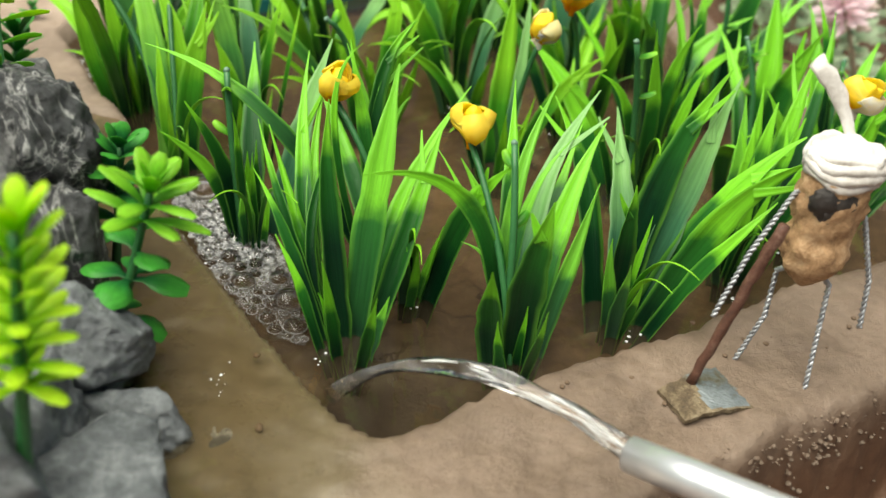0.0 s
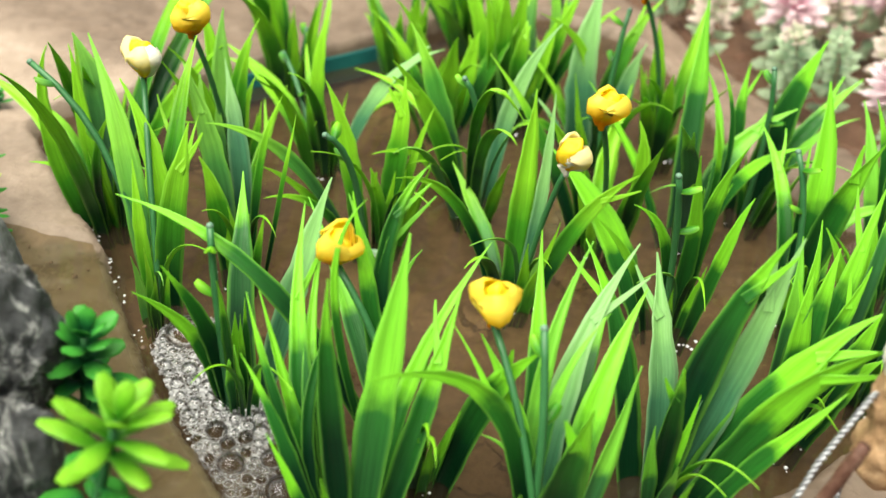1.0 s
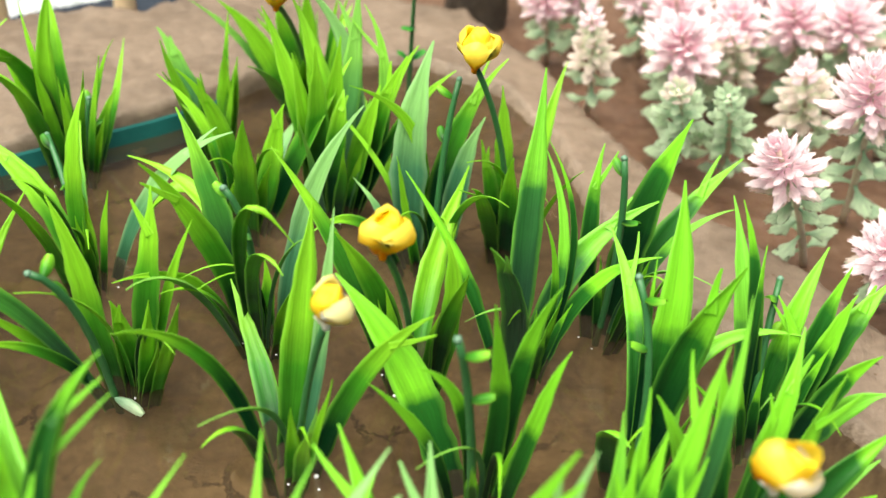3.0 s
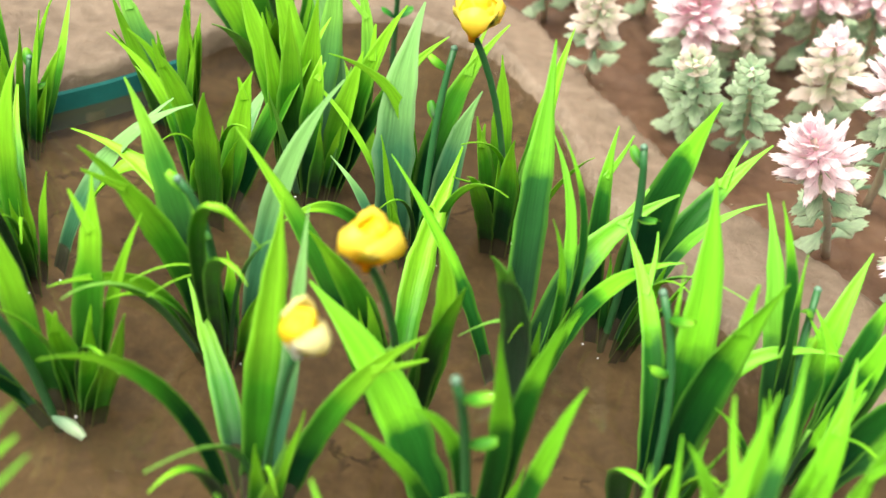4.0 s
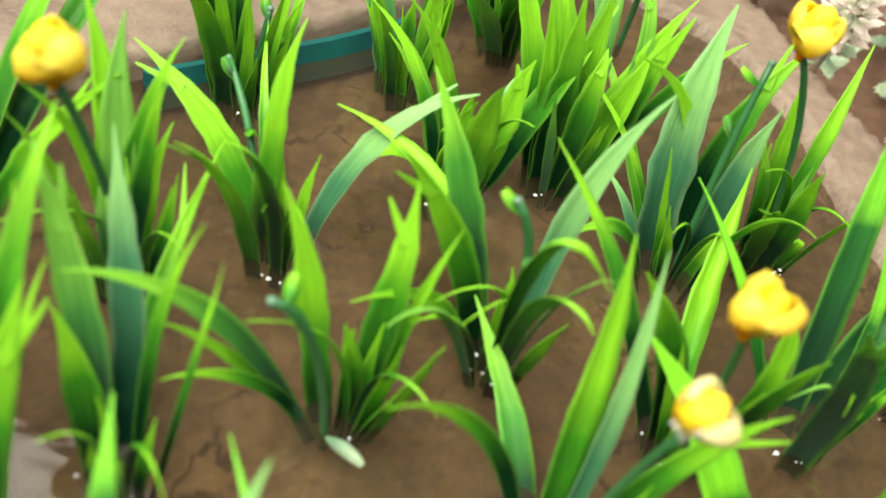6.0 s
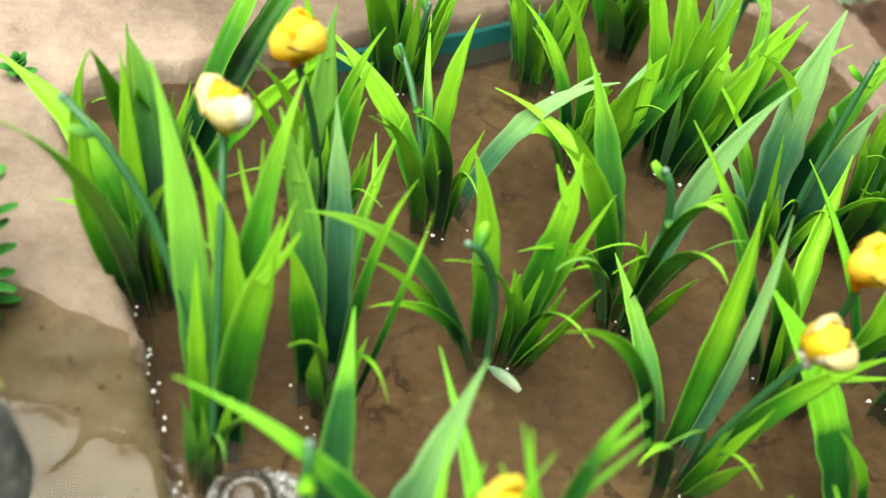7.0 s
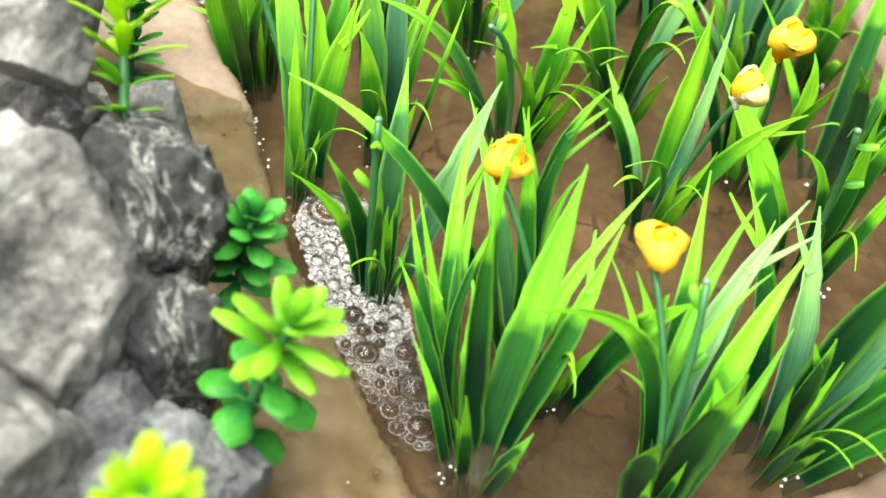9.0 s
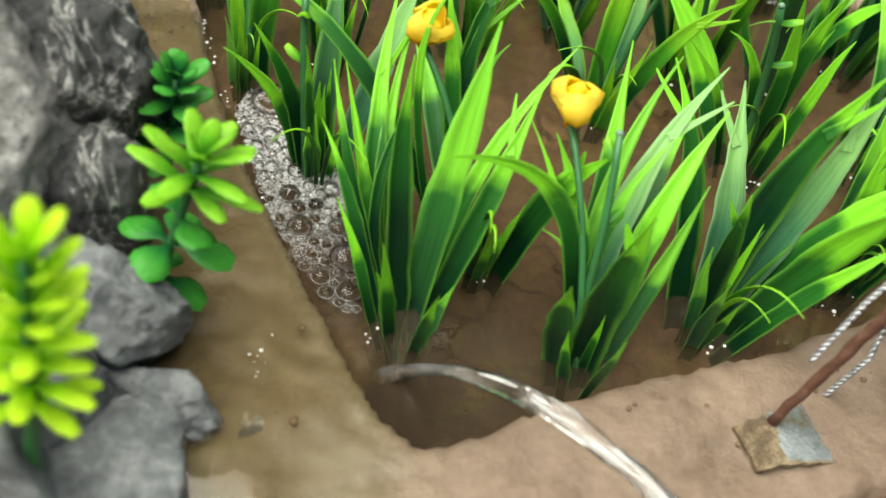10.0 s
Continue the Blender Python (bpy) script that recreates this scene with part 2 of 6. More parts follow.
    t.links.new(v.outputs["Distance"], mr.inputs[0])
    b3 = node(t, "ShaderNodeBump", Distance=0.0012)
    gate = t.nodes.new("ShaderNodeMapRange")
    gate.inputs[1].default_value, gate.inputs[2].default_value, gate.inputs[4].default_value = 0.50, 0.60, 0.75
    t.links.new(n1.outputs[0], gate.inputs[0])
    mg = t.nodes.new("ShaderNodeMath")
    mg.operation = "MULTIPLY"
    t.links.new(gate.outputs[0], mg.inputs[0])
    t.links.new(at.outputs[0], mg.inputs[1])
    t.links.new(mg.outputs[0], b3.inputs["Strength"])
    t.links.new(mr.outputs[0], b3.inputs["Height"])
    t.links.new(b2.outputs[0], b3.inputs["Normal"])
    t.links.new(b3.outputs[0], bsdf.inputs["Normal"])
    inv = t.nodes.new("ShaderNodeMath")
    inv.operation = "SUBTRACT"
    inv.inputs[0].default_value = 1.0
    t.links.new(mr.outputs[0], inv.inputs[1])
    slit = t.nodes.new("ShaderNodeMath")
    slit.operation = "MULTIPLY"
    t.links.new(inv.outputs[0], slit.inputs[0])
    t.links.new(mg.outputs[0], slit.inputs[1])
    cm = t.nodes.new("ShaderNodeMix")
    cm.data_type = "RGBA"
    t.links.new(slit.outputs[0], cm.inputs[0])
    t.links.new(last, cm.inputs[6])
    cm.inputs[7].default_value = (0.055, 0.038, 0.025, 1)
    t.links.new(cm.outputs[2], bsdf.inputs["Base Color"])
    return m


M_MUD = ground_mat()
M_WATER = water_mat("paddy_water", (0.675, 0.61, 0.48), (0.155, 0.110, 0.072), 0.12, 0.12, 60)
M_STREAM = water_mat("stream_water", (0.5, 0.55, 0.6), (0.05, 0.06, 0.08), 0.7, 0.3, 60)
# low takes in the shade among the blades over the plastic's own blue-green
M_LEAF = leaf_mat("grass_leaf", (0.0024, 0.036, 0.009), (0.060, 0.285, 0.016), (0.28, 0.65, 0.032), (0.26, 0.60, 0.07), rough=0.36, sheen_share=0.35, veins=0.14, stops=(0.55, 0.80, 1.0), coat=0.1)
M_DEEP = leaf_mat("deep_grass_leaf", (0.0022, 0.026, 0.008), (0.018, 0.125, 0.013), (0.19, 0.56, 0.026), (0.20, 0.54, 0.06), rough=0.36, translucent=0.16, sheen_share=0.12, veins=0.14, stops=(0.60, 0.92, 1.0), coat=0.1)
# grey-green leaves whose colour carries the pale sheen of the sky
M_SHEEN = leaf_mat("sheen_grass_leaf", (0.004, 0.036, 0.018), (0.055, 0.19, 0.090), (0.24, 0.50, 0.15), (0.30, 0.50, 0.24), rough=0.36, translucent=0.25, veins=0.15, stops=(0.42, 0.74, 1.0), coat=0.2)
M_STEM = mat("plant_stem", [(0.02, 0.10, 0.03), (0.04, 0.17, 0.05)], 120, rough=0.45, bump=0.1)
M_BUD = mat("bud_scar", [(0.04, 0.14, 0.07), (0.16, 0.26, 0.19)], 300, rough=0.5, bump=0.1)
M_HEART = mat("flower_heart", [(0.99, 0.66, 0.006), (1.0, 0.80, 0.05)], 240, rough=0.6, bump=0.4, translucent=0.3)


def petal_mat(name, foot, mid, rim):
    """Soft plastic petal: deep orange at the foot, yellow above, paler in patches near the rim."""
    m = bpy.data.materials.new(name)
    m.use_nodes = True
    t = m.node_tree
    bsdf = t.nodes["Principled BSDF"]
    co = t.nodes.new("ShaderNodeTexCoord")
    sep = t.nodes.new("ShaderNodeSeparateXYZ")
    t.links.new(co.outputs["UV"], sep.inputs[0])
    nz = node(t, "ShaderNodeTexNoise", Scale=260.0, Detail=4.0)
    t.links.new(co.outputs["Object"], nz.inputs["Vector"])
    add = t.nodes.new("ShaderNodeMath")
    add.operation = "MULTIPLY_ADD"
    add.inputs[1].default_value = 0.40
    t.links.new(nz.outputs[0], add.inputs[0])
    t.links.new(sep.outputs["Y"], add.inputs[2])
    ramp = t.nodes.new("ShaderNodeValToRGB")
    el = ramp.color_ramp.elements
    el.new(0.5)
    for e, p, c in zip(el, (0.30, 0.58, 1.0), (foot, mid, rim)):
        e.position, e.color = p, (*c, 1)
    t.links.new(add.outputs[0], ramp.inputs[0])
    t.links.new(ramp.outputs[0], bsdf.inputs["Base Color"])
    bsdf.inputs["Roughness"].default_value = 0.4
    b = node(t, "ShaderNodeBump", Strength=0.25, Distance=0.0005)
    t.links.new(nz.outputs[0], b.inputs["Height"])
    t.links.new(b.outputs[0], bsdf.inputs["Normal"])
    tr = t.nodes.new("ShaderNodeBsdfTranslucent")
    t.links.new(ramp.outputs[0], tr.inputs[0])
    mx = t.nodes.new("ShaderNodeMixShader")
    mx.inputs[0].default_value = 0.55
    t.links.new(bsdf.outputs[0], mx.inputs[1])
    t.links.new(tr.outputs[0], mx.inputs[2])
    t.links.new(mx.outputs[0], t.nodes["Material Output"].inputs[0])
    return m


M_PETAL = petal_mat("golden_petal", (1.0, 0.40, 0.002), (1.0, 0.74, 0.010), (1.0, 0.86, 0.13))
M_BLEND = petal_mat("yellow_cream_petal", (1.0, 0.50, 0.01), (1.0, 0.78, 0.03), (0.98, 0.92, 0.55))
M_CREAM = mat("cream_petal", [(0.95, 0.78, 0.2), (0.93, 0.89, 0.7), (0.93, 0.92, 0.88)], 110, rough=0.45, bump=0.15, translucent=0.35, spread=(0.32, 0.55))
M_ROCK = mat("grey_rock", [(0.030, 0.030, 0.031), (0.17, 0.169, 0.167), (0.40, 0.396, 0.390)], 60, rough=0.72, bump=0.9, bump_scale=200, dist=0.0025, spread=(0.36, 0.62))
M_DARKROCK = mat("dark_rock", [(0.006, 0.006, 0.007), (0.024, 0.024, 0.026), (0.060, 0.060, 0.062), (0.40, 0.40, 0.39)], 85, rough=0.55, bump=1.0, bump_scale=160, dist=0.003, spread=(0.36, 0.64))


def veined_mat(name, dark, pale):
    """Dark broken stone with pale veins and small pits."""
    m = bpy.data.materials.new(name)
    m.use_nodes = True
    t = m.node_tree
    bsdf = t.nodes["Principled BSDF"]
    co = t.nodes.new("ShaderNodeTexCoord")
    big = node(t, "ShaderNodeTexNoise", Scale=58.0, Detail=7.0, Roughness=0.62, Distortion=1.2)
    fine = node(t, "ShaderNodeTexNoise", Scale=330.0, Detail=8.0, Roughness=0.75)
    pit = node(t, "ShaderNodeTexVoronoi", Scale=300.0)
    for n in (big, fine, pit):
        t.links.new(co.outputs["Object"], n.inputs["Vector"])
    ramp = t.nodes.new("ShaderNodeValToRGB")
    el = ramp.color_ramp.elements
    for _ in range(4):
        el.new(0.5)
    for e, p, c in zip(el, (0.30, 0.475, 0.497, 0.52, 0.60, 0.72), (dark[0], dark[1], pale, dark[1], dark[0], dark[2])):
        e.position, e.color = p, (*c, 1)
    t.links.new(big.outputs[0], ramp.inputs[0])
    speck = t.nodes.new("ShaderNodeMapRange")
    speck.inputs[1].default_value, speck.inputs[2].default_value, speck.inputs[3].default_value, speck.inputs[4].default_value = 0.36, 0.64, 0.25, 1.9
    t.links.new(fine.outputs[0], speck.inputs[0])
    mul = t.nodes.new("ShaderNodeVectorMath")
    mul.operation = "SCALE"
    t.links.new(ramp.outputs[0], mul.inputs[0])
    t.links.new(speck.outputs[0], mul.inputs[3])
    t.links.new(mul.outputs[0], bsdf.inputs["Base Color"])
    bsdf.inputs["Roughness"].default_value = 0.5
    b1 = node(t, "ShaderNodeBump", Strength=0.9, Distance=0.0016)
    t.links.new(pit.outputs["Distance"], b1.inputs["Height"])
    b2 = node(t, "ShaderNodeBump", Strength=0.9, Distance=0.002)
    t.links.new(fine.outputs[0], b2.inputs["Height"])
    t.links.new(b1.outputs[0], b2.inputs["Normal"])
    t.links.new(b2.outputs[0], bsdf.inputs["Normal"])
    return m


M_VEINED = veined_mat("veined_dark_rock", ((0.014, 0.015, 0.016), (0.055, 0.057, 0.060), (0.15, 0.153, 0.157)), (0.33, 0.33, 0.32))
M_LIME = leaf_mat("lime_leaf", (0.08, 0.36, 0.025), (0.18, 0.53, 0.030), (0.31, 0.66, 0.05), (0.34, 0.68, 0.10), translucent=0.5, veins=0.06)
M_LIMETOP = leaf_mat("yellow_lime_leaf", (0.22, 0.56, 0.02), (0.42, 0.76, 0.02), (0.62, 0.88, 0.05), (0.6, 0.86, 0.1), translucent=0.5, veins=0.06)
M_GREEN = leaf_mat("green_leaf", (0.007, 0.075, 0.024), (0.02, 0.17, 0.035), (0.06, 0.32, 0.04), (0.08, 0.34, 0.06), veins=0.06)
M_PINK = leaf_mat("pink_leaf", (0.92, 0.60, 0.71), (0.97, 0.73, 0.81), (0.99, 0.86, 0.90), (0.99, 0.92, 0.94), translucent=0.58, rough=0.55, veins=0.06)
M_PALE = leaf_mat("pale_leaf", (0.52, 0.63, 0.43), (0.72, 0.76, 0.58), (0.88, 0.78, 0.72), (0.92, 0.87, 0.80), translucent=0.58, rough=0.55, veins=0.06)
M_SAGE = leaf_mat("sage_leaf", (0.28, 0.46, 0.30), (0.44, 0.61, 0.42), (0.60, 0.72, 0.52), (0.76, 0.80, 0.66), translucent=0.58, rough=0.55, veins=0.06)
M_TWIG = mat("succulent_stem", [(0.46, 0.34, 0.26), (0.62, 0.56, 0.44), (0.66, 0.46, 0.40)], 90, rough=0.6, bump=0.2)
M_STEEL = mat("steel", [(0.70, 0.71, 0.73), (0.82, 0.83, 0.85)], 90, rough=0.3, metal=0.72, bump=0.08)
M_TEAL = mat("teal_plastic", [(0.002, 0.050, 0.048), (0.006, 0.095, 0.086)], 40, rough=0.75, bump=0.1, spec=0.2)
M_TAN = mat("tan_wood", [(0.55, 0.40, 0.24), (0.70, 0.55, 0.36)], 60, rough=0.7, bump=0.3)
M_BLUEROCK = mat("blue_grey_rock", [(0.026, 0.030, 0.034), (0.105, 0.114, 0.122), (0.245, 0.26, 0.27)], 70, rough=0.62, bump=0.9, bump_scale=220, dist=0.002, spread=(0.36, 0.62))
# foam white that also paints the glints on the jet and water beads
M_FOAM_GLINT = mat("foam_glint", [(0.66, 0.68, 0.7), (0.86, 0.87, 0.88)], 140, rough=0.4, bump=0.8, bump_scale=400, dist=0.002)
M_STREAMFROTH = mat("stream_froth", [(0.34, 0.36, 0.39), (0.62, 0.64, 0.67)], 140, rough=0.5, bump=0.8, bump_scale=400, dist=0.002)
M_BEAD = mat("foam_bead", [(0.58, 0.59, 0.61), (0.88, 0.89, 0.90)], 300, rough=0.3, bump=0.3, bump_scale=900)
M_PEBBLE = mat("clod", [(0.08, 0.05, 0.03), (0.16, 0.10, 0.06)], 200, rough=0.7, bump=0.5)


# ---- mesh helpers ----
def part(name, bm, material, parent=None, label="", smooth=True, at=None):
    me = bpy.data.meshes.new(name)
    bm.normal_update()
    bm.to_mesh(me)
    bm.free()
    for mt in material if isinstance(material, (list, tuple)) else [material]:
        me.materials.append(mt)
    if smooth:
        me.polygons.foreach_set("use_smooth", [True] * len(me.polygons))
    ob = new(name, me)
    if parent:
        ob.parent = parent
    if at:
        ob.location = at
    return tagged(ob, label)


def tube(bm, pts, radii, seg=8, mat_index=0, cap=True):
    """A tube along a line of points."""
    rings = []
    for i, p in enumerate(pts):
        d = (pts[min(i + 1, len(pts) - 1)] - pts[max(i - 1, 0)]).normalized()
        a = d.cross(Vector((0.31, 0.87, 0.38))).normalized()
        b = d.cross(a)
        r = radii[i] if isinstance(radii, (list, tuple)) else radii
        rings.append([bm.verts.new(p + (a * math.cos(k * math.tau / seg) + b * math.sin(k * math.tau / seg)) * r) for k in range(seg)])
    for u, v in zip(rings, rings[1:]):
        for k in range(seg):
            f = bm.faces.new((u[k], u[(k + 1) % seg], v[(k + 1) % seg], v[k]))
            f.material_index = mat_index
    if cap:
        for r in (rings[0][::-1], rings[-1]):
            bm.faces.new(r).material_index = mat_index
    return rings


def lump_maker():
    """Vertices and faces of a small round lump, kept for reuse."""
    ball = bmesh.new()
    bmesh.ops.create_icosphere(ball, subdivisions=2, radius=1.0)
    ball.verts.index_update()
    shape = [v.co.copy() for v in ball.verts], [[v.index for v in f.verts] for f in ball.faces]
    ball.free()
    return shape


LUMP = lump_maker()


def lump(bm, c, size, squash=1.0, ragged=0.5, freq=700):
    vs = []
    for co in LUMP[0]:
        q = c + co * size
        k = 1 + ragged * noise.noise(q * freq)
        vs.append(bm.verts.new(c + Vector((co.x, co.y, co.z * squash)) * (size * k)))
    for f in LUMP[1]:
        bm.faces.new([vs[i] for i in f])


def bez(p0, p1, p2, n):
    return [p0 * (1 - t) ** 2 + p1 * (2 * t * (1 - t)) + p2 * t * t for t in (i / n for i in range(n + 1))]


def blade(bm, pts, width, across, profile, cup=0.16, thick=0.00022, mat_index=0, twist=0.0, reach=1.0, uneven=0.0, start=0.0):
    """A leaf with a folded middle and real thickness along a line of points; UV x runs across, y along."""
    uvl = bm.loops.layers.uv.verify()
    n = len(pts) - 1
    top, low = [], []
    for i, p in enumerate(pts):
        d = (pts[min(i + 1, n)] - pts[max(i - 1, 0)]).normalized()
        s = (across - d * across.dot(d)).normalized()
        if twist:
            s = Matrix.Rotation(twist * i / n, 3, d) @ s
        nrm = s.cross(d).normalized()
        w = width * profile(i / n) * 0.5 * (1 + uneven * noise.noise(p * 260))
        row_t, row_l = [], []
        for k in (-1, -0.5, 0, 0.5, 1):
            q = p + s * (w * k) + nrm * (w * cup * 2 * (k * k - 0.5))
            th = thick * (1.0 if abs(k) < 1 else 0.4)
            row_t.append(bm.verts.new(q + nrm * th))
            row_l.append(bm.verts.new(q - nrm * th))
        top.append(row_t)
        low.append(row_l)

    def face(vs, uvs):
        f = bm.faces.new(vs)
        f.material_index = mat_index
        for lp, c in zip(f.loops, uvs):
            lp[uvl].uv = c
    for i in range(n):
        v0, v1 = start + (reach - start) * i / n, start + (reach - start) * (i + 1) / n
        for k in range(4):
            u0, u1 = k / 4, (k + 1) / 4
            face((top[i][k], top[i][k + 1], top[i + 1][k + 1], top[i + 1][k]), ((u0, v0), (u1, v0), (u1, v1), (u0, v1)))
            face((low[i][k + 1], low[i][k], low[i + 1][k], low[i + 1][k + 1]), ((u1, v0), (u0, v0), (u0, v1), (u1, v1)))
        face((top[i][0], top[i + 1][0], low[i + 1][0], low[i][0]), ((0, v0), (0, v1), (0, v1), (0, v0)))
        face((top[i + 1][4], top[i][4], low[i][4], low[i + 1][4]), ((1, v1), (1, v0), (1, v0), (1, v1)))


def grass_profile(t):
    """Slightly drawn-in foot, broad middle, then a thin drawn-out finger at the point."""
    if t < 0.5:
        return 0.66 + 0.34 * math.sin(t / 0.5 * math.pi / 2)
    if t < 0.9:
        u = (t - 0.5) / 0.4
        return 1.0 - 0.80 * u ** 1.4
    return 0.20 - 0.15 * (t - 0.9) / 0.1


# ---- ground ----
PADDY = [(-0.0075, 0.161), (0.003, 0.167), (0.015, 0.179), (0.031, 0.190), (0.047, 0.2005), (0.062, 0.2095), (0.094, 0.236), (0.128, 0.257), (0.156, 0.280),
         (0.150, 0.300), (0.126, 0.332), (0.106, 0.353), (0.086, 0.392), (0.076, 0.43), (0.060, 0.458), (0.030, 0.474), (0.0, 0.466), (-0.012, 0.457),
         (-0.034, 0.431), (-0.052, 0.413), (-0.069, 0.399), (-0.098, 0.375), (-0.122, 0.356), (-0.137, 0.343),
         (-0.137, 0.329), (-0.1115, 0.294), (-0.100, 0.281), (-0.0935, 0.269), (-0.0725, 0.2335), (-0.0455, 0.199), (-0.0255, 0.1755), (-0.016, 0.165)]
OUTER = [(-0.30, 0.02), (-0.02, 0.095), (0.03, 0.135), (0.060, 0.161), (0.083, 0.176), (0.110, 0.196), (0.160, 0.230), (0.192, 0.262), (0.185, 0.315),
         (0.164, 0.345), (0.150, 0.367), (0.118, 0.397), (0.105, 0.419), (0.089, 0.448), (0.075, 0.479), (0.045, 0.520), (-0.045, 0.525), (-0.066, 0.492), (-0.090, 0.480), (-0.127, 0.460), (-0.30, 0.40)]


def signed(px, py, poly):
    """Distance to a closed line, negative inside."""
    best = np.full(px.shape, 1e9)
    inside = np.zeros(px.shape, bool)
    for (x0, y0), (x1, y1) in zip(poly, poly[1:] + poly[:1]):
        dx, dy = x1 - x0, y1 - y0
        t = np.clip(((px - x0) * dx + (py - y0) * dy) / (dx * dx + dy * dy), 0, 1)
        best = np.minimum(best, np.hypot(px - x0 - t * dx, py - y0 - t * dy))
        cross = ((y0 > py) != (y1 > py)) & (px < (x1 - x0) * (py - y0) / (y1 - y0 + 1e-12) + x0)
        inside ^= cross
    return np.where(inside, -best, best)


def step(v, a, b):
    t = np.clip((v - a) / (b - a), 0, 1)
    return t * t * (3 - 2 * t)


def axis(lo, hi, fine, far):
    mid = list(np.arange(lo, hi, fine))
    out, gap = [], fine
    left, right = lo, mid[-1]
    lows, highs = [], []
    while left > -far:
        gap *= 1.45
        left, right = left - gap, right + gap
        lows.append(left)
        highs.append(right)
    return np.array(lows[::-1] + mid + highs)


def rough_noise(x, y, s, seed):
    return np.array([noise.fractal(Vector((a * s, b * s, seed)), 0.9, 2.1, 4) for a, b in zip(x.ravel(), y.ravel())]).reshape(x.shape)


def build_ground():
    xs, ys = axis(-0.17, 0.21, 0.0019, 0.9), axis(0.09, 0.53, 0.0019, 0.9)
    gx, gy = np.meshgrid(xs, ys)
    near = (np.abs(gx) < 0.4) & (np.abs(gy - 0.3) < 0.45)
    n1, n2, n3 = np.zeros(gx.shape), np.zeros(gx.shape), np.zeros(gx.shape)
    n1[near] = rough_noise(gx[near], gy[near], 45, 3.0)
    n2[near] = rough_noise(gx[near], gy[near], 170, 7.0)
    n3[near] = rough_noise(gx[near], gy[near], 90, 11.0)
    d_in = signed(gx + 0.0012 * n2, gy + 0.0012 * n3, PADDY)
    d_out = signed(gx + 0.0022 * n1, gy + 0.0022 * n3, OUTER)
    top = 0.0042 + 0.0012 * n1 + 0.0005 * n2
    shore = step(gy + 0.22 * gx - 0.2475 - 0.006 * n1 - 0.0015 * n2, -0.003, 0.006)
    west = 1 - step(gx, -0.03, 0.01)
    top = top + west * (0.0022 * shore - 0.0008 * (1 - shore))
    bed = -0.0062 + 0.0016 * n3 + 0.0007 * n2
    low = -0.034 * (1 - step(gy, 0.24, 0.33)) + -0.011 * step(gy, 0.24, 0.33) + 0.002 * n1 + 0.001 * n2
    bed = bed - 0.020 * np.exp(-((gx + 0.003) ** 2 + (gy - 0.178) ** 2) / 0.014 ** 2)
    z = bed + (top - bed) * step(d_in, -0.0012, 0.0022)
    z = z + (low - z) * step(d_out, -0.001, 0.0065) + 0.0016 * n2 * np.exp(-((d_out - 0.004) / 0.006) ** 2)
    verts = np.stack([gx, gy, z], -1).reshape(-1, 3)
    ny, nx = gx.shape
    a = (np.arange(ny - 1)[:, None] * nx + np.arange(nx - 1)[None]).ravel()
    quads = np.stack([a, a + 1, a + nx + 1, a + nx], 1)
    me = bpy.data.meshes.new("ground")
    me.from_pydata(verts.tolist(), [], quads.tolist())
    me.materials.append(M_MUD)
    wet = step(0.2475 + 0.006 * n1 + 0.0015 * n2 - gy - 0.22 * gx, -0.0012, 0.0012) * (1 - step(gx, -0.022 + 0.012 * n1, 0.004 + 0.012 * n1))
    # a soft spot round the jet's pool carries that painted dark reflection
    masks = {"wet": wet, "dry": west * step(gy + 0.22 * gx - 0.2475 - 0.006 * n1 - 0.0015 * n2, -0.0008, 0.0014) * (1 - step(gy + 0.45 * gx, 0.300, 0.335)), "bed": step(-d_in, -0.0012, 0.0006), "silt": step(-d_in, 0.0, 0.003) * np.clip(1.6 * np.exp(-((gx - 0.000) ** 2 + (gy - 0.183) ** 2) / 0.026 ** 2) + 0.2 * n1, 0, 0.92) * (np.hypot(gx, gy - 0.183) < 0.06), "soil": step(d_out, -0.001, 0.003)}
    corner = quads.ravel()
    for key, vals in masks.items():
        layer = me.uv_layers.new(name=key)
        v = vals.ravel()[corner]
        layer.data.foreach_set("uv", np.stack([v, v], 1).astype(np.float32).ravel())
    me.polygons.foreach_set("use_smooth", [True] * len(quads))
    return tagged(new("ground", me), "wet brown modelled mud with raised banks round a paddy", "ground", kind="structure")


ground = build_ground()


def sheet(name, poly, z, material, label, category):
    bm = bmesh.new()
    vs = [bm.verts.new((x, y, z)) for x, y in poly]
    bm.faces.new(vs)
    bmesh.ops.triangulate(bm, faces=bm.faces[:])
    ob = part(name, bm, material, smooth=False)
    return tagged(ob, label, category, kind="structure")


def grown(poly, d):
    cx, cy = sum(p[0] for p in poly) / len(poly), sum(p[1] for p in poly) / len(poly)
    return [(x + d * (x - cx) / math.hypot(x - cx, y - cy), y + d * (y - cy) / math.hypot(x - cx, y - cy)) for x, y in poly]


sheet("water", grown(PADDY, 0.004), 0.0, M_WATER, "shallow muddy brown water standing in the paddy", "water")
M_FILM = water_mat("water_film", (0.93, 0.88, 0.76), (0.145, 0.115, 0.068), 0.22, 0.05, 90, ends=(-0.034, -0.008))
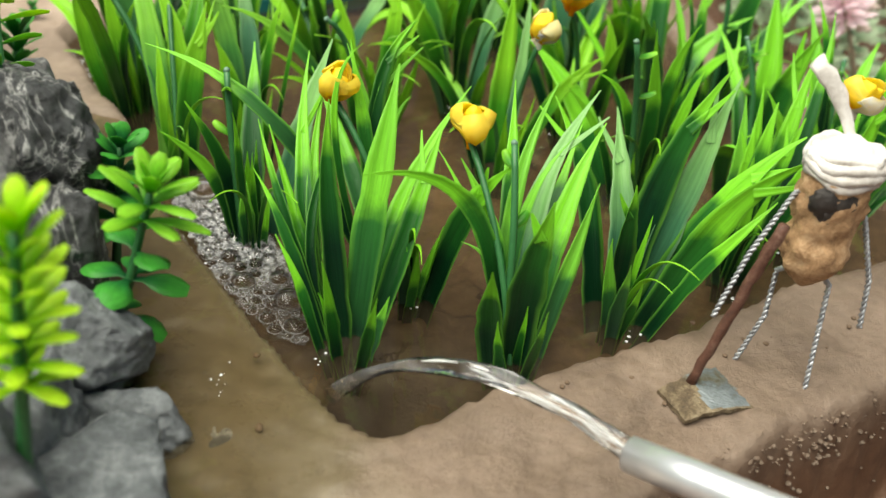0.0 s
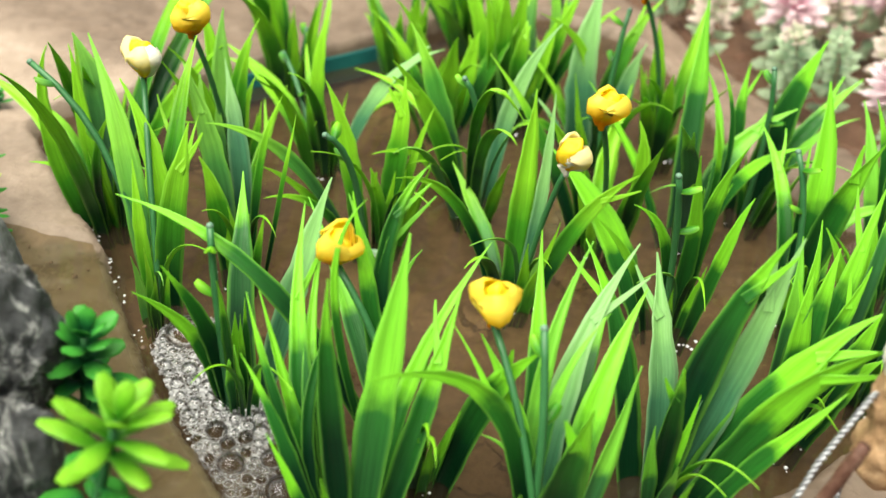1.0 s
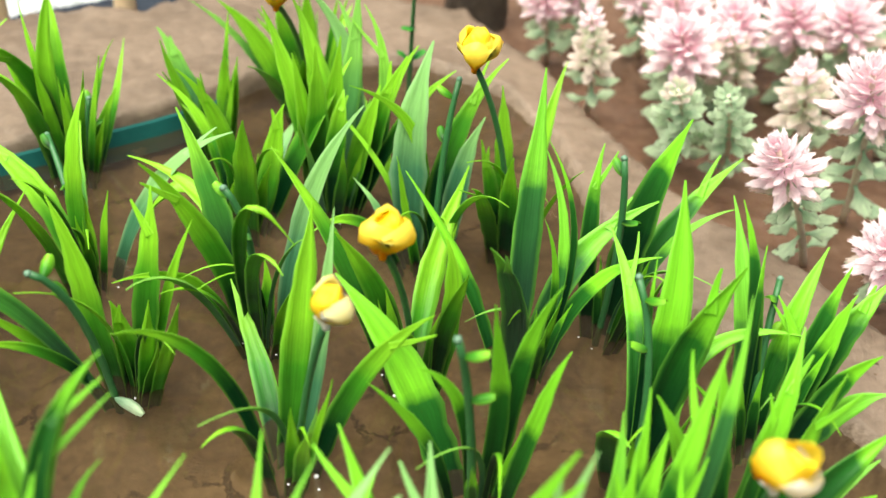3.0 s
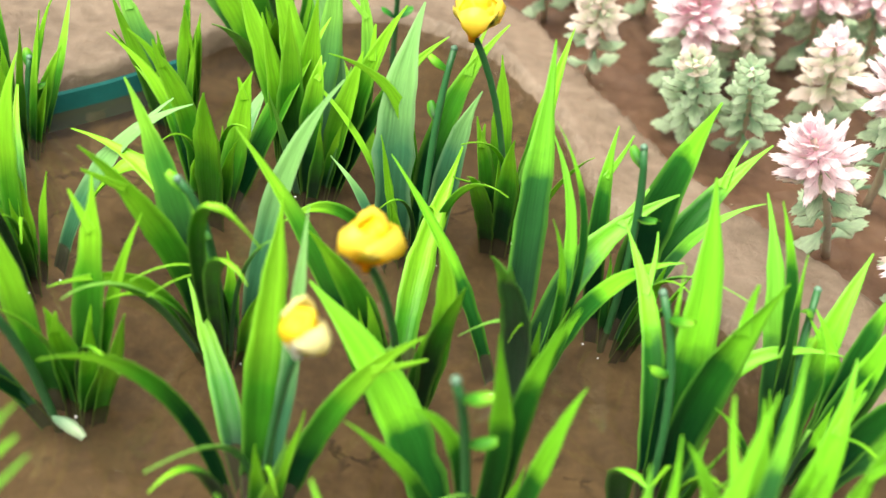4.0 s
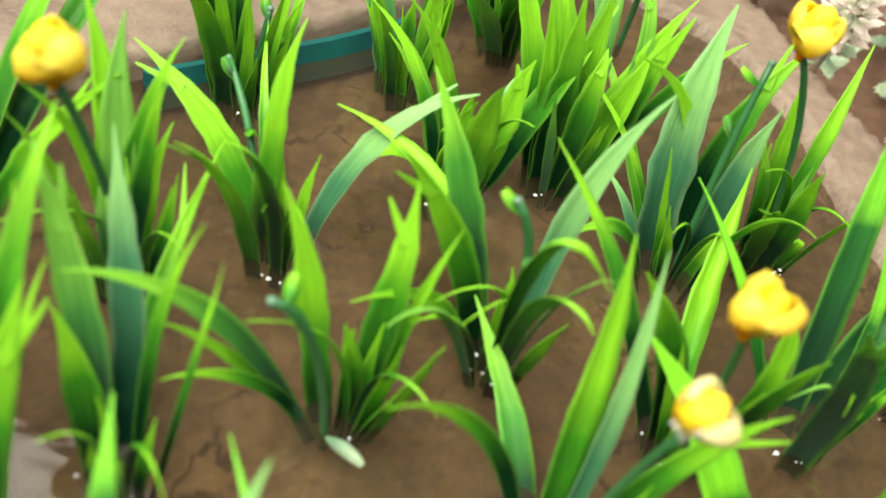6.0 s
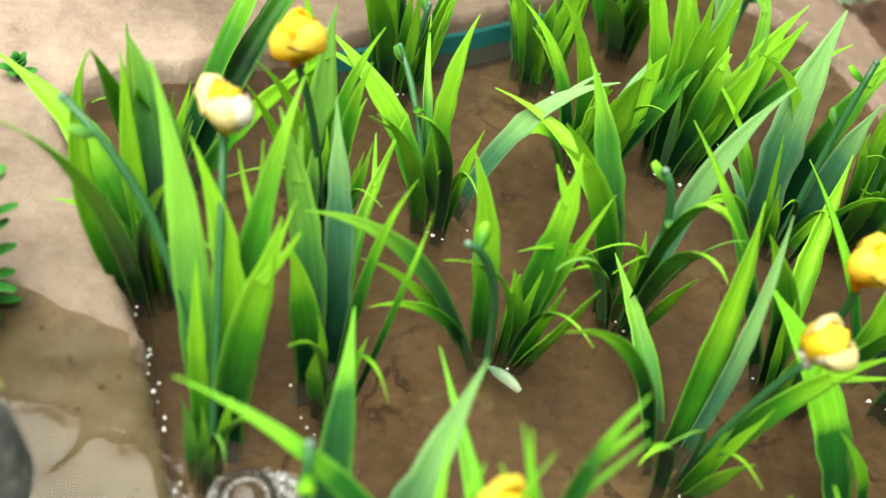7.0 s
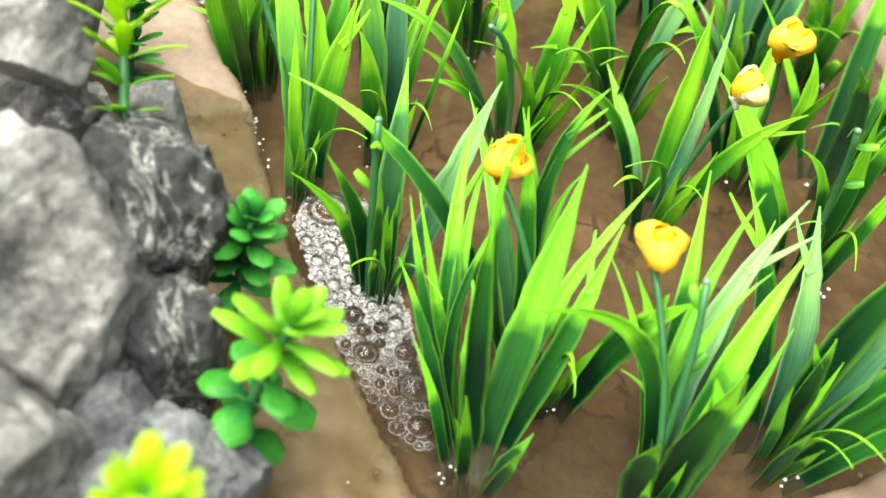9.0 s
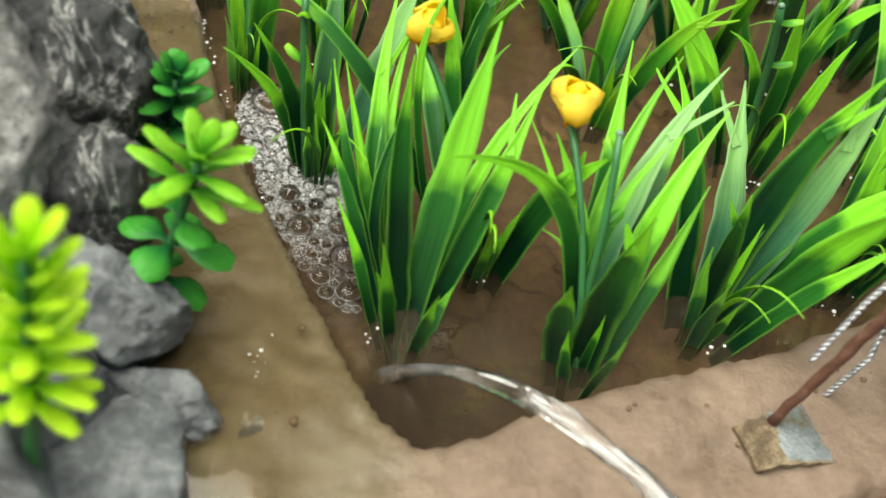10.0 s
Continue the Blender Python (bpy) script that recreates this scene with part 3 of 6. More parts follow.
sheet("water_film", [(-0.0150, 0.1575), (-0.0235, 0.1680), (-0.0325, 0.1765), (-0.0500, 0.1975), (-0.0765, 0.2320), (-0.0970, 0.2680), (-0.1030, 0.2800), (-0.1400, 0.2900), (-0.1600, 0.2400), (-0.1100, 0.1500), (-0.0600, 0.1000), (-0.0100, 0.1000)],
      0.0057, M_FILM, "thin film of muddy water lying on the wide bank", "water")
sheet("stream_water", [(-0.8, 0.40), (-0.30, 0.415), (-0.135, 0.468), (-0.10, 0.486), (-0.075, 0.505), (-0.05, 0.545), (-0.03, 0.62), (-0.1, 1.1), (-0.8, 1.1)], -0.004, M_STREAM, "dark grey stream behind the back bank", "water")

# ---- grass ----
FEET = []
DEEP_LIMIT = 0.228   # the plants of the front row, and those by the east bank, take a deeper green


def shoot(root, foot, mid, tip, r):
    """A bare flower stalk with two small leaves and a pale bud scar."""
    bm = bmesh.new()
    line = bez(foot, mid, tip, 8)
    tube(bm, line, [0.0009] * 7 + [0.0008, 0.0008], 7)
    st = part("stem", bm, M_STEM, root)
    for at in (5, 7):
        a = r.uniform(0, math.tau)
        out = Vector((math.cos(a), math.sin(a), 0.5))
        bm = bmesh.new()
        blade(bm, bez(line[at], line[at] + out * 0.0026, line[at] + out * 0.0050, 6), 0.0027, Vector((-out.y, out.x, 0)), lambda t: 0.3 + 0.75 * math.sin(t * 2.7), cup=0.35, start=0.30, reach=0.62)
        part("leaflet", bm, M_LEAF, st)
    bm = bmesh.new()
    tube(bm, [tip + Vector((0, 0, z)) for z in (-0.0004, 0.0001, 0.0005, 0.0008)], [0.0008, 0.0009, 0.0007, 0.0003], 8)
    part("bud_scar", bm, M_BUD, st, "pale bud scar")


FRONT = Vector((0.0, -0.8, 0.6))


def grass_leaf(root, foot, mid, tip, w, r, blade_mat):
    """One blade from its foot through its middle to its point, folded, a little wavy; some split into two fingers at the end."""
    chord = tip - foot
    out = Vector((tip.x + mid.x, tip.y + mid.y, 0))
    ring = Vector((-out.y, out.x, 0)).normalized() if out.length > 0.003 else Vector((1, 0, 0))
    face = chord.cross(FRONT).normalized()
    if ring.dot(face) < 0:
        ring = -ring
    across = (Matrix.Rotation(r.uniform(-0.3, 0.3), 3, chord.normalized()) @ (ring * 0.45 + face * 0.55)).normalized()
    pts = bez(foot, mid * 2 - (foot + tip) * 0.5, tip, 15)
    ph, am = r.uniform(0, 6), r.uniform(0.0001, 0.0006)
    for i in range(1, 16):
        pts[i] = pts[i] + across * (am * math.sin(ph + i * 0.5) * i / 15)
    bm = bmesh.new()
    blade(bm, pts, w * 1.18, across, grass_profile, cup=r.uniform(0.12, 0.32), twist=r.uniform(-0.5, 0.5), thick=0.00014, uneven=0.22)
    if w > 0.0034 and r.random() < 0.3:
        d = pts[15] - pts[11]
        fork = across * (r.choice((-1, 1)) * d.length * r.uniform(0.2, 0.42))
        blade(bm, bez(pts[11], pts[11] + d * 0.45 + fork * 0.7, pts[11] + d * r.uniform(0.6, 0.85) + fork, 5), w * 0.4, across, lambda t: 1.0 - 0.8 * t, cup=0.15, thick=0.00013, start=0.74)
    part("leaf", bm, blade_mat, root)


def clump(x, y, leaves, flower=None):
    """A plastic grass plant: each leaf by its point and its middle (mm from the foot) and its width; width 0 is a bare
    stalk, a last 1 a dull leaf with painted sheen.
    """
    root = new("grass_plant")
    blade_mat = M_DEEP if y < DEEP_LIMIT or x > 0.05 and y < 0.345 else M_LEAF
    FEET.append((x, y))
    root.location = (x, y, 0)
    r = random.Random(int(x * 9999) * 7 + int(y * 9999))
    for tx, ty, tz, mx, my, mz, w, *sheened in leaves:
        tip, mid = Vector((tx, ty, tz)) / 1000, Vector((mx, my, mz)) / 1000
        az = math.atan2(my, mx) + r.uniform(-0.4, 0.4)
        foot = Vector((math.cos(az), math.sin(az), 0)) * min(0.0050, 0.0014 + math.hypot(mx, my) / 3600) + Vector((0, 0, -0.0105))
        if w == 0:
            shoot(root, foot, mid * 2 - (foot + tip) * 0.5, tip, r)
        else:
            grass_leaf(root, foot, mid, tip, w / 1000, r, M_SHEEN if sheened else blade_mat)
    for k in range(4 if y < 0.375 else 7):
        az, ln = r.uniform(0, math.tau), r.uniform(0.016, 0.030) if y < 0.375 or k < 3 else r.uniform(0.030, 0.044)
        out = Vector((math.cos(az), math.sin(az), 0))
        foot = out * r.uniform(0.001, 0.003) + Vector((0, 0, -0.0105))
        tip = out * (0.002 + ln * r.uniform(0.1, 0.4)) + Vector((0, 0, ln))
        grass_leaf(root, foot, (foot + tip) * 0.5 + Vector((0, 0, ln * 0.08)), tip, r.uniform(0.0018, 0.0034), r, blade_mat)
    for k in range(2 if 0.2 < y < 0.375 else 0):
        az, ln = r.uniform(-2.6, -0.5), r.uniform(0.024, 0.036)
        out = Vector((math.cos(az), math.sin(az), 0))
        foot, tip = out * 0.001 + Vector((0, 0, -0.0105)), out * ln * r.uniform(0.45, 0.8) + Vector((0, 0, ln * r.uniform(0.75, 1.0)))
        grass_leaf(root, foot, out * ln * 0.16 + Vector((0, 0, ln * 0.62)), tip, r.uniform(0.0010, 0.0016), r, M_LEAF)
    if flower:
        fx, fy, fz, kind = flower
        head = Vector((fx, fy, fz)) / 1000
        bm = bmesh.new()
        tube(bm, bez(Vector((0, 0.002, -0.006)), Vector((fx * 0.3, fy * 0.3, fz * 0.6)) / 1000, head - Vector((0, 0, 0.004)), 8), 0.0008, 7)
        part("stem", bm, M_STEM, root)
        make_flower(root, head, kind, r)
    tagged(root, "plastic grass plant with a yellow flower standing in muddy water" if flower else "bright green plastic grass plant standing in muddy water", "plant", "grass plants in the paddy")
    return root


# how each flower leans, how wide its cup opens, and how much of it is cream
FLOWERS = {"fA": ((0.3, -0.2, 0.9), 0.56, 0), "fB": ((-0.05, -0.25, 0.9), 0.58, 0), "fC": ((0.25, -0.25, 0.9), 0.6, 2), "fD": ((0.1, -0.1, 1.0), 0.60, 0), "fE": ((0.05, -0.15, 1.0), 0.68, 2),
           "fF": ((0.0, -0.1, 1.0), 0.74, 0), "fG": ((0.45, -0.2, 0.8), 0.6, 1), "fH": ((-0.1, -0.2, 1.0), 0.68, 0), "fW": ((0.0, -0.2, 1.0), 0.68, 0)}


def make_flower(root, head, kind, r):
    """A small tulip-like cup: a calyx, three broad outer petals that overlap, two crumpled inner ones round a pale heart."""
    lean, wide, cream = FLOWERS[kind]
    tilt = Vector((0, 0, 1)).rotation_difference(Vector(lean).normalized()).to_matrix()
    base = head - tilt @ Vector((0, 0, 0.0050))
    bm = bmesh.new()
    tube(bm, bez(head - Vector((0, 0, 0.0062)), head - Vector((0, 0, 0.0050)), base + tilt @ Vector((0, 0, 0.0016)), 4), [0.0008, 0.0009, 0.0011, 0.0015, 0.0019], 10)
    fl = part("flower", bm, M_CREAM if cream else M_PETAL, root, "cream and yellow cupped flower" if cream else "golden yellow cupped flower")
    core = bmesh.new()
    bmesh.ops.create_uvsphere(core, u_segments=24, v_segments=16, radius=0.0052 * wide)
    for v in core.verts:
        v.co = base + tilt @ (Vector((v.co.x, v.co.y, v.co.z * 1.3 + 0.0056)) * (1 + 0.24 * noise.noise(v.co * 420 + head * 900)))
    part("flower_heart", core, M_HEART, fl, "pale yellow heart")
    turn = r.uniform(0, 6)
    for k in range(4):
        outer = k < 3
        a = turn + (k * math.tau / 3 if outer else 0.7 + k * math.tau / 2) + r.uniform(-0.2, 0.2)
        if cream and k == 0:
            a = -0.5
        out = Vector((math.cos(a), math.sin(a), 0))
        rad = 0.0042 * wide if outer else 0.0022 * wide
        high = (0.0091 if outer else 0.0084) * r.uniform(0.9, 1.08)
        shut = (r.uniform(0.45, 0.75) if wide < 0.7 else r.uniform(0.25, 0.55)) if outer else 0.75
        pts = []
        for i in range(12):
            t = i / 11
            swell = 0.0007 + rad * ((min(1.0, t / 0.72)) ** 0.95 - shut * max(0.0, (t - 0.72) / 0.28) ** 1.6)
            crumple = 0.0016 * t * noise.noise(Vector((t * 4, a * 3, head.x * 900)))
            pts.append(base + tilt @ (out * (swell + crumple) + Vector((0, 0, high * t))))
        bm = bmesh.new()
        blade(bm, pts, (0.0086 if outer else 0.0062) * (0.62 + 0.5 * wide) * r.uniform(0.9, 1.06), tilt @ Vector((-out.y, out.x, 0)),
              lambda t: 0.16 + 0.86 * math.sin(min(1.0, t * 1.3) * math.pi / 2) - 5.0 * max(0.0, t - 0.80) ** 1.7, cup=-0.62, thick=0.0002, twist=r.uniform(-0.2, 0.2), uneven=0.5)
        part("petal", bm, M_CREAM if (cream and k == 0) or (cream > 1 and k == 3) else M_BLEND if cream > 1 else M_PETAL, fl)


clump(-0.0166, 0.187, [(2, 37, 59, -0, 19, 30, 6.6), (19, 53, 48, 5, 28, 23, 3.3), (14, 40, 44, 8, 20, 21, 4.7), (-13, 28, 52, -9, 14, 26, 5), (-14, 30, 27, -7, 15, 13, 5), (-22, 55, 51, -17, 26, 23, 4), (-17, 53, 46, -15, 25, 21, 3), (-29, 22, 35, -16, 11, 17, 2.7), (-30, 33, 42, -18, 16, 20, 2.5), (-29, 40, 37, -16, 19, 17, 3.3), (-11, 39, 39, -14, 18, 19, 2.5), (-21, 11, 25, -13, 4, 12, 2.2)])
clump(-0.048, 0.2255, [(-26, 4, 30, -12, 5, 16, 3.3), (-18, 1, 41, -9, 2, 21, 3.6), (-10, 42, 40, -6, 21, 19, 5.7), (-10, 10, 46, -7, 4, 24, 0), (-6, -2, 41, -4, 1, 20, 2.9), (-4, 4, 18, -3, 1, 9, 3.6), (13, 32, 48, 7, 17, 24, 5.4, 1)])
clump(-0.007, 0.213, [(-72, 26, 49, -34, 18, 31, 3.9), (-22, 30, 54, -12, 16, 29, 3.4), (-6, 36, 60, -13, 19, 38, 4.1), (-5, 29, 42, -10, 16, 25, 3.1), (-35, 56, 34, -18, 27, 16, 4.4), (-21, 28, 56, -13, 13, 28, 3.8), (-6, 35, 60, -13, 17, 31, 3.6), (-18, 24, 57, -21, 7, 38, 1.7), (21, -0, 42, 11, 0, 22, 6.1)], flower=(-23, 18, 48, 'fA'))
clump(0.021, 0.189, [(-39, 7, 45, -13, 14, 32, 4.1), (-7, 58, 48, -5, 29, 22, 4.4), (3, 49, 53, -5, 25, 25, 3.8), (16, 44, 46, 6, 23, 22, 5.6), (3, 7, 44, 0, 4, 23, 7.3), (15, 28, 38, 9, 14, 18, 3.7), (-9, -4, 31, -7, 1, 12, 6), (-18, 32, 38, -7, 18, 19, 4.5), (12, 62, 36, 5, 31, 16, 3.8), (7, 34, 46, -3, 19, 23, 2.5), (-7, 24, 48, -4, 12, 24, 0), (-16, 17, 24, -5, 12, 15, 2.2), (-25, 31, 41, -10, 17, 20, 2), (14, 56, 49, 1, 30, 24, 5.1, 1)], flower=(-17, 30, 48, 'fB'))
clump(0.046, 0.2115, [(-20, 46, 40, -9, 24, 20, 6.3), (-4, 44, 40, 0, 23, 19, 6.4, 1), (-2, 5, 39, -1, 3, 20, 5.1), (18, 24, 63, 6, 15, 32, 6.5), (22, 27, 60, 12, 14, 30, 5.8, 1), (37, 13, 53, 18, 9, 28, 6.8), (36, 4, 52, 18, 4, 28, 6.2), (31, 2, 41, 17, -2, 21, 3.6)])
clump(0.0785, 0.238, [(16, 31, 58, 9, 16, 29, 4.8), (18, 35, 67, 14, 16, 34, 3.2), (14, 4, 40, 9, 2, 22, 4.8), (6, 20, 46, 3, 11, 24, 4.8), (1, 18, 40, 1, 10, 20, 4.8), (18, 3, 28, 10, 2, 15, 4.8), (-1, 26, 44, -1, 14, 22, 3.9), (13, 17, 44, 7, 9, 23, 3.9), (4, 31, 46, 2, 16, 24, 3.9)])
clump(-0.0772, 0.2546, [(-26, 40, 58, -12, 21, 30, 5.6), (-1, 48, 57, -2, 25, 29, 5), (3, 24, 45, 1, 12, 23, 6), (-16, 31, 51, -4, 19, 27, 5.3), (-38, 30, 53, -15, 20, 29, 0), (-10, 18, 36, -6, 9, 18, 3), (4, 30, 44, 2, 15, 22, 2.6), (-6, 43, 44, -2, 22, 22, 4.1)], flower=(-12, 37, 54, 'fE'))
clump(-0.0595, 0.276, [(-14, 37, 46, -6, 20, 23, 5.2, 1), (-15, 11, 30, -8, 6, 15, 5), (-1, 60, 28, -4, 29, 12, 3.5), (6, 18, 48, 1, 10, 25, 2), (10, 14, 45, 8, 6, 25, 1.2), (-22, 25, 50, -11, 13, 26, 5.7)])
clump(-0.0985, 0.293, [(-48, 26, 29, -22, 16, 16, 6.4), (-20, -24, 59, -9, -14, 36, 4.1), (-25, 1, 17, -12, 3, 10, 2.9), (-16, 18, 49, -7, 11, 26, 8.1), (3, -10, 42, -3, -7, 23, 2.7), (-16, 13, 48, -10, 6, 25, 3.6), (-3, 7, 35, -1, 4, 18, 4.2), (-21, 13, 47, -18, -1, 27, 4)])
clump(-0.072, 0.318, [(-19, 2, 44, -9, 6, 23, 2.8), (3, 19, 48, -3, 10, 24, 3.1), (-8, 21, 49, -6, 10, 26, 5.6), (2, 17, 30, -0, 9, 15, 3.3), (3, 10, 45, -0, 6, 23, 4), (-16, 23, 51, -8, 12, 27, 5), (-5, 0, 30, -3, -4, 19, 2.9), (-19, -5, 43, -10, -2, 23, 2.5)], flower=(-10, -7, 58, 'fH'))
clump(-0.0256, 0.3003, [(-46, -16, 42, -25, -6, 27, 3.3), (-35, -10, 27, -19, -5, 15, 2.2), (-31, -16, 21, -17, -7, 14, 2.3), (-19, 10, 45, -11, 4, 24, 4.8), (-16, -11, 40, -8, -7, 25, 0), (2, 16, 46, 2, 8, 24, 5.5), (-5, 1, 24, -2, 1, 11, 5.3), (11, 15, 39, 6, 8, 20, 2.2)])
clump(0.0017, 0.3224, [(-44, 36, 25, -17, 22, 17, 5.3), (-30, -0, 47, -15, 3, 25, 5.1), (-27, 23, 49, -14, 11, 25, 6.2), (9, -18, 43, -4, -15, 45, 2.7), (7, -24, 39, -1, -15, 33, 2.9), (-32, -18, 27, -16, -7, 19, 2.6), (-21, -19, 26, -11, -9, 17, 2.3), (-9, -7, 48, -3, -6, 29, 0), (18, 27, 53, 6, 16, 27, 4.8, 1), (-25, -28, 34, -15, -14, 24, 2.3), (10, -13, 41, 3, -9, 26, 0.9)])
clump(-0.0466, 0.3376, [(-39, 23, 27, -18, 14, 14, 5.3), (-19, -18, 39, -10, -9, 22, 3.9), (-4, 17, 46, -6, 8, 24, 4.1), (-16, 45, 24, -10, 22, 10, 2.3), (-21, 31, 22, -11, 16, 10, 0), (-7, -4, 26, -5, -0, 11, 5.3), (-11, -15, 39, -3, -10, 26, 3.3), (32, 22, 35, 12, 15, 19, 4.9, 1)])
clump(-0.0137, 0.369, [(-19, 4, 44, -7, 7, 22, 5.3), (-22, 21, 24, -10, 12, 12, 3.2), (26, 24, 43, 15, 11, 22, 6), (11, 27, 21, 6, 14, 10, 4.3, 1), (3, -15, 42, 2, -8, 22, 6.1), (-29, 22, 32, -12, 14, 16, 4.2), (-28, -13, 1, -14, -7, 14, 5.3), (-1, 3, 26, -1, 4, 12, 3.9), (-3, 4, 12, -3, 4, 4, 3.9), (10, 6, 36, 7, 4, 19, 5.8)])
clump(0.0105, 0.38, [(-26, 22, 51, -13, 12, 26, 5.2), (-18, 28, 52, -6, 16, 26, 6.7), (1, 31, 58, 1, 16, 29, 5.6), (3, 27, 53, 12, 14, 27, 3.8), (20, 21, 45, 10, 12, 22, 5.2), (-15, 28, 57, 2, 20, 31, 4.9, 1), (-14, 6, 46, -9, 2, 23, 4.8), (-7, 4, 50, -6, 1, 25, 5.8), (-1, 7, 52, -2, 4, 26, 5.8), (17, 8, 48, 10, 3, 25, 5.8), (1, 3, 38, 0, -2, 24, 4.8), (11, 4, 40, 7, 1, 21, 5.8), (31, 10, 44, 16, 4, 24, 3.9)])
clump(0.0395, 0.3586, [(-5, 28, 54, -8, 14, 28, 8.3, 1), (16, 28, 51, 3, 17, 26, 5.3), (-23, 12, 18, -13, 5, 8, 2.2, 1), (-39, 30, 33, -16, 18, 18, 1.6), (-28, 52, 28, -14, 26, 12, 3), (-25, 11, 47, -6, 16, 27, 3), (11, 18, 38, 6, 9, 19, 5.8, 1), (19, -11, 29, 7, -7, 24, 1.8), (-31, -18, 19, -17, -8, 16, 3.3), (3, 15, 50, 1, 8, 26, 0)])
clump(0.063, 0.374, [(-8, 12, 43, -5, 6, 22, 4.6), (-15, -26, 33, -9, -14, 18, 3.9), (14, -18, 37, 8, -9, 19, 1.2), (11, 29, 44, 5, 14, 22, 3.9), (-12, 4, 30, -8, -0, 14, 4.8), (6, -3, 8, 3, -5, 6, 3.9), (-4, -14, 36, -3, -10, 18, 4.8)], flower=(-17, -3, 60, 'fF'))
clump(0.066, 0.319, [(-3, 41, 63, -3, 21, 32, 6.1), (-14, -15, 48, -6, -9, 27, 5.8), (30, 29, 36, 10, 19, 19, 5.9), (28, 6, 35, 12, 8, 19, 4.2), (-35, 31, 35, -18, 16, 17, 3.8), (-1, 36, 45, 7, 19, 23, 2.5), (-2, 22, 55, 8, 12, 29, 1.5), (-1, 5, 43, 4, 3, 22, 1.9)])
clump(0.0885, 0.337, [(12, 18, 56, 4, 11, 29, 8), (-7, 24, 43, -8, 12, 22, 4.2), (-5, 6, 50, -2, 3, 26, 0), (31, 29, 40, 13, 17, 20, 5.8), (29, 15, 33, 12, 12, 18, 2.7)])
clump(0.092, 0.2875, [(-10, 47, 37, -2, 24, 18, 4.3), (3, 39, 56, 3, 20, 28, 7.5), (14, 17, 50, 5, 11, 26, 6.9), (36, 25, 26, 12, 22, 18, 3.7), (-7, -10, 20, -10, -2, 14, 4.4), (-4, 21, 48, -3, 11, 24, 1.8), (-8, 16, 45, -2, 9, 23, 0)])
clump(0.0564, 0.2756, [(-37, 31, 35, -18, 16, 17, 8.2), (-4, 3, 54, -0, 4, 26, 3.8), (9, 11, 54, 3, 7, 28, 4.2), (12, 3, 44, 7, -1, 25, 3.2), (-11, -8, 54, -6, -5, 29, 0), (-27, -4, 37, -14, -2, 20, 2.4), (-18, -2, 41, -7, -1, 26, 2.9)])
clump(0.0395, 0.3095, [(8, 59, 27, 1, 30, 11, 5.9), (8, -8, 42, 5, -4, 22, 4.1), (3, 4, 43, 6, -0, 25, 4.1), (-22, 5, 40, -10, 5, 20, 5.5), (-40, 28, 46, -20, 14, 23, 5.7)], flower=(-10, -13, 54, 'fD'))
clump(0.0145, 0.28, [(-2, 33, 49, -2, 17, 25, 6.3), (-22, 42, 17, -11, 21, 7, 4.5), (-36, -4, 38, -18, 4, 25, 2.9), (27, 11, 39, 12, 8, 20, 4.4), (3, 30, 50, 3, 16, 25, 3, 1), (-16, -15, 21, -9, -6, 16, 3.1)], flower=(6, -2, 50, 'fC'))
clump(-0.0294, 0.4048, [(-11, -16, 34, -6, -9, 16, 2.9), (-3, -7, 30, -2, -5, 14, 4.8), (-5, -9, 20, -3, -6, 9, 4.8), (6, 2, 28, 5, 2, 14, 4.8), (2, 1, 34, 3, 2, 17, 5.8), (-21, 15, 32, -11, 8, 16, 5.8), (-17, 9, 20, -10, 5, 10, 3.9)])
clump(-0.004, 0.4368, [(-16, -32, 30, -8, -16, 14, 4.8), (-8, -29, 34, -4, -15, 17, 4.8), (-1, -24, 30, -1, -13, 14, 4.8), (-31, -1, 36, -16, -1, 18, 5.8), (-15, 4, 40, -9, 2, 19, 5.8), (-40, -3, 36, -20, -1, 17, 2.9), (-4, 7, 40, -3, 5, 20, 5.8), (-20, 7, 30, -11, 4, 14, 4.8), (9, 24, 28, 5, 13, 14, 3.9)], flower=(-7, -34, 56, 'fW'))
clump(-0.0662, 0.3833, [(-22, -7, 44, -10, 4, 24, 4.7), (-20, -14, 41, -8, -7, 25, 4.9), (-9, 19, 52, -9, 8, 26, 4.8), (-18, 17, 45, -10, 8, 22, 2.2), (10, 14, 38, 4, 8, 19, 1.5), (7, 31, 30, 7, 16, 14, 2.6), (-20, 7, 32, -11, 4, 16, 5.8), (-15, 31, 44, -8, 16, 22, 4.8), (2, 10, 20, 1, 7, 8, 0), (9, 15, 22, 5, 9, 10, 2.9)])
clump(0.122, 0.3, [(-13, 26, 53, -6, 14, 27, 3.6), (-7, 19, 46, -7, 9, 24, 2.6), (12, 31, 39, 4, 17, 19, 5.3), (-1, 18, 33, 5, 9, 17, 4), (0, 23, 34, -2, 12, 17, 0), (-24, -6, 26, -13, -3, 11, 2.2), (-12, 38, 46, -6, 19, 23, 4.8), (12, 17, 44, 7, 9, 22, 4.8), (24, 19, 40, 12, 10, 24, 5.8), (14, 12, 40, 8, 7, 21, 4.8), (23, -2, 24, 13, -1, 14, 4.8), (16, -3, 36, 9, -2, 19, 4.8)])
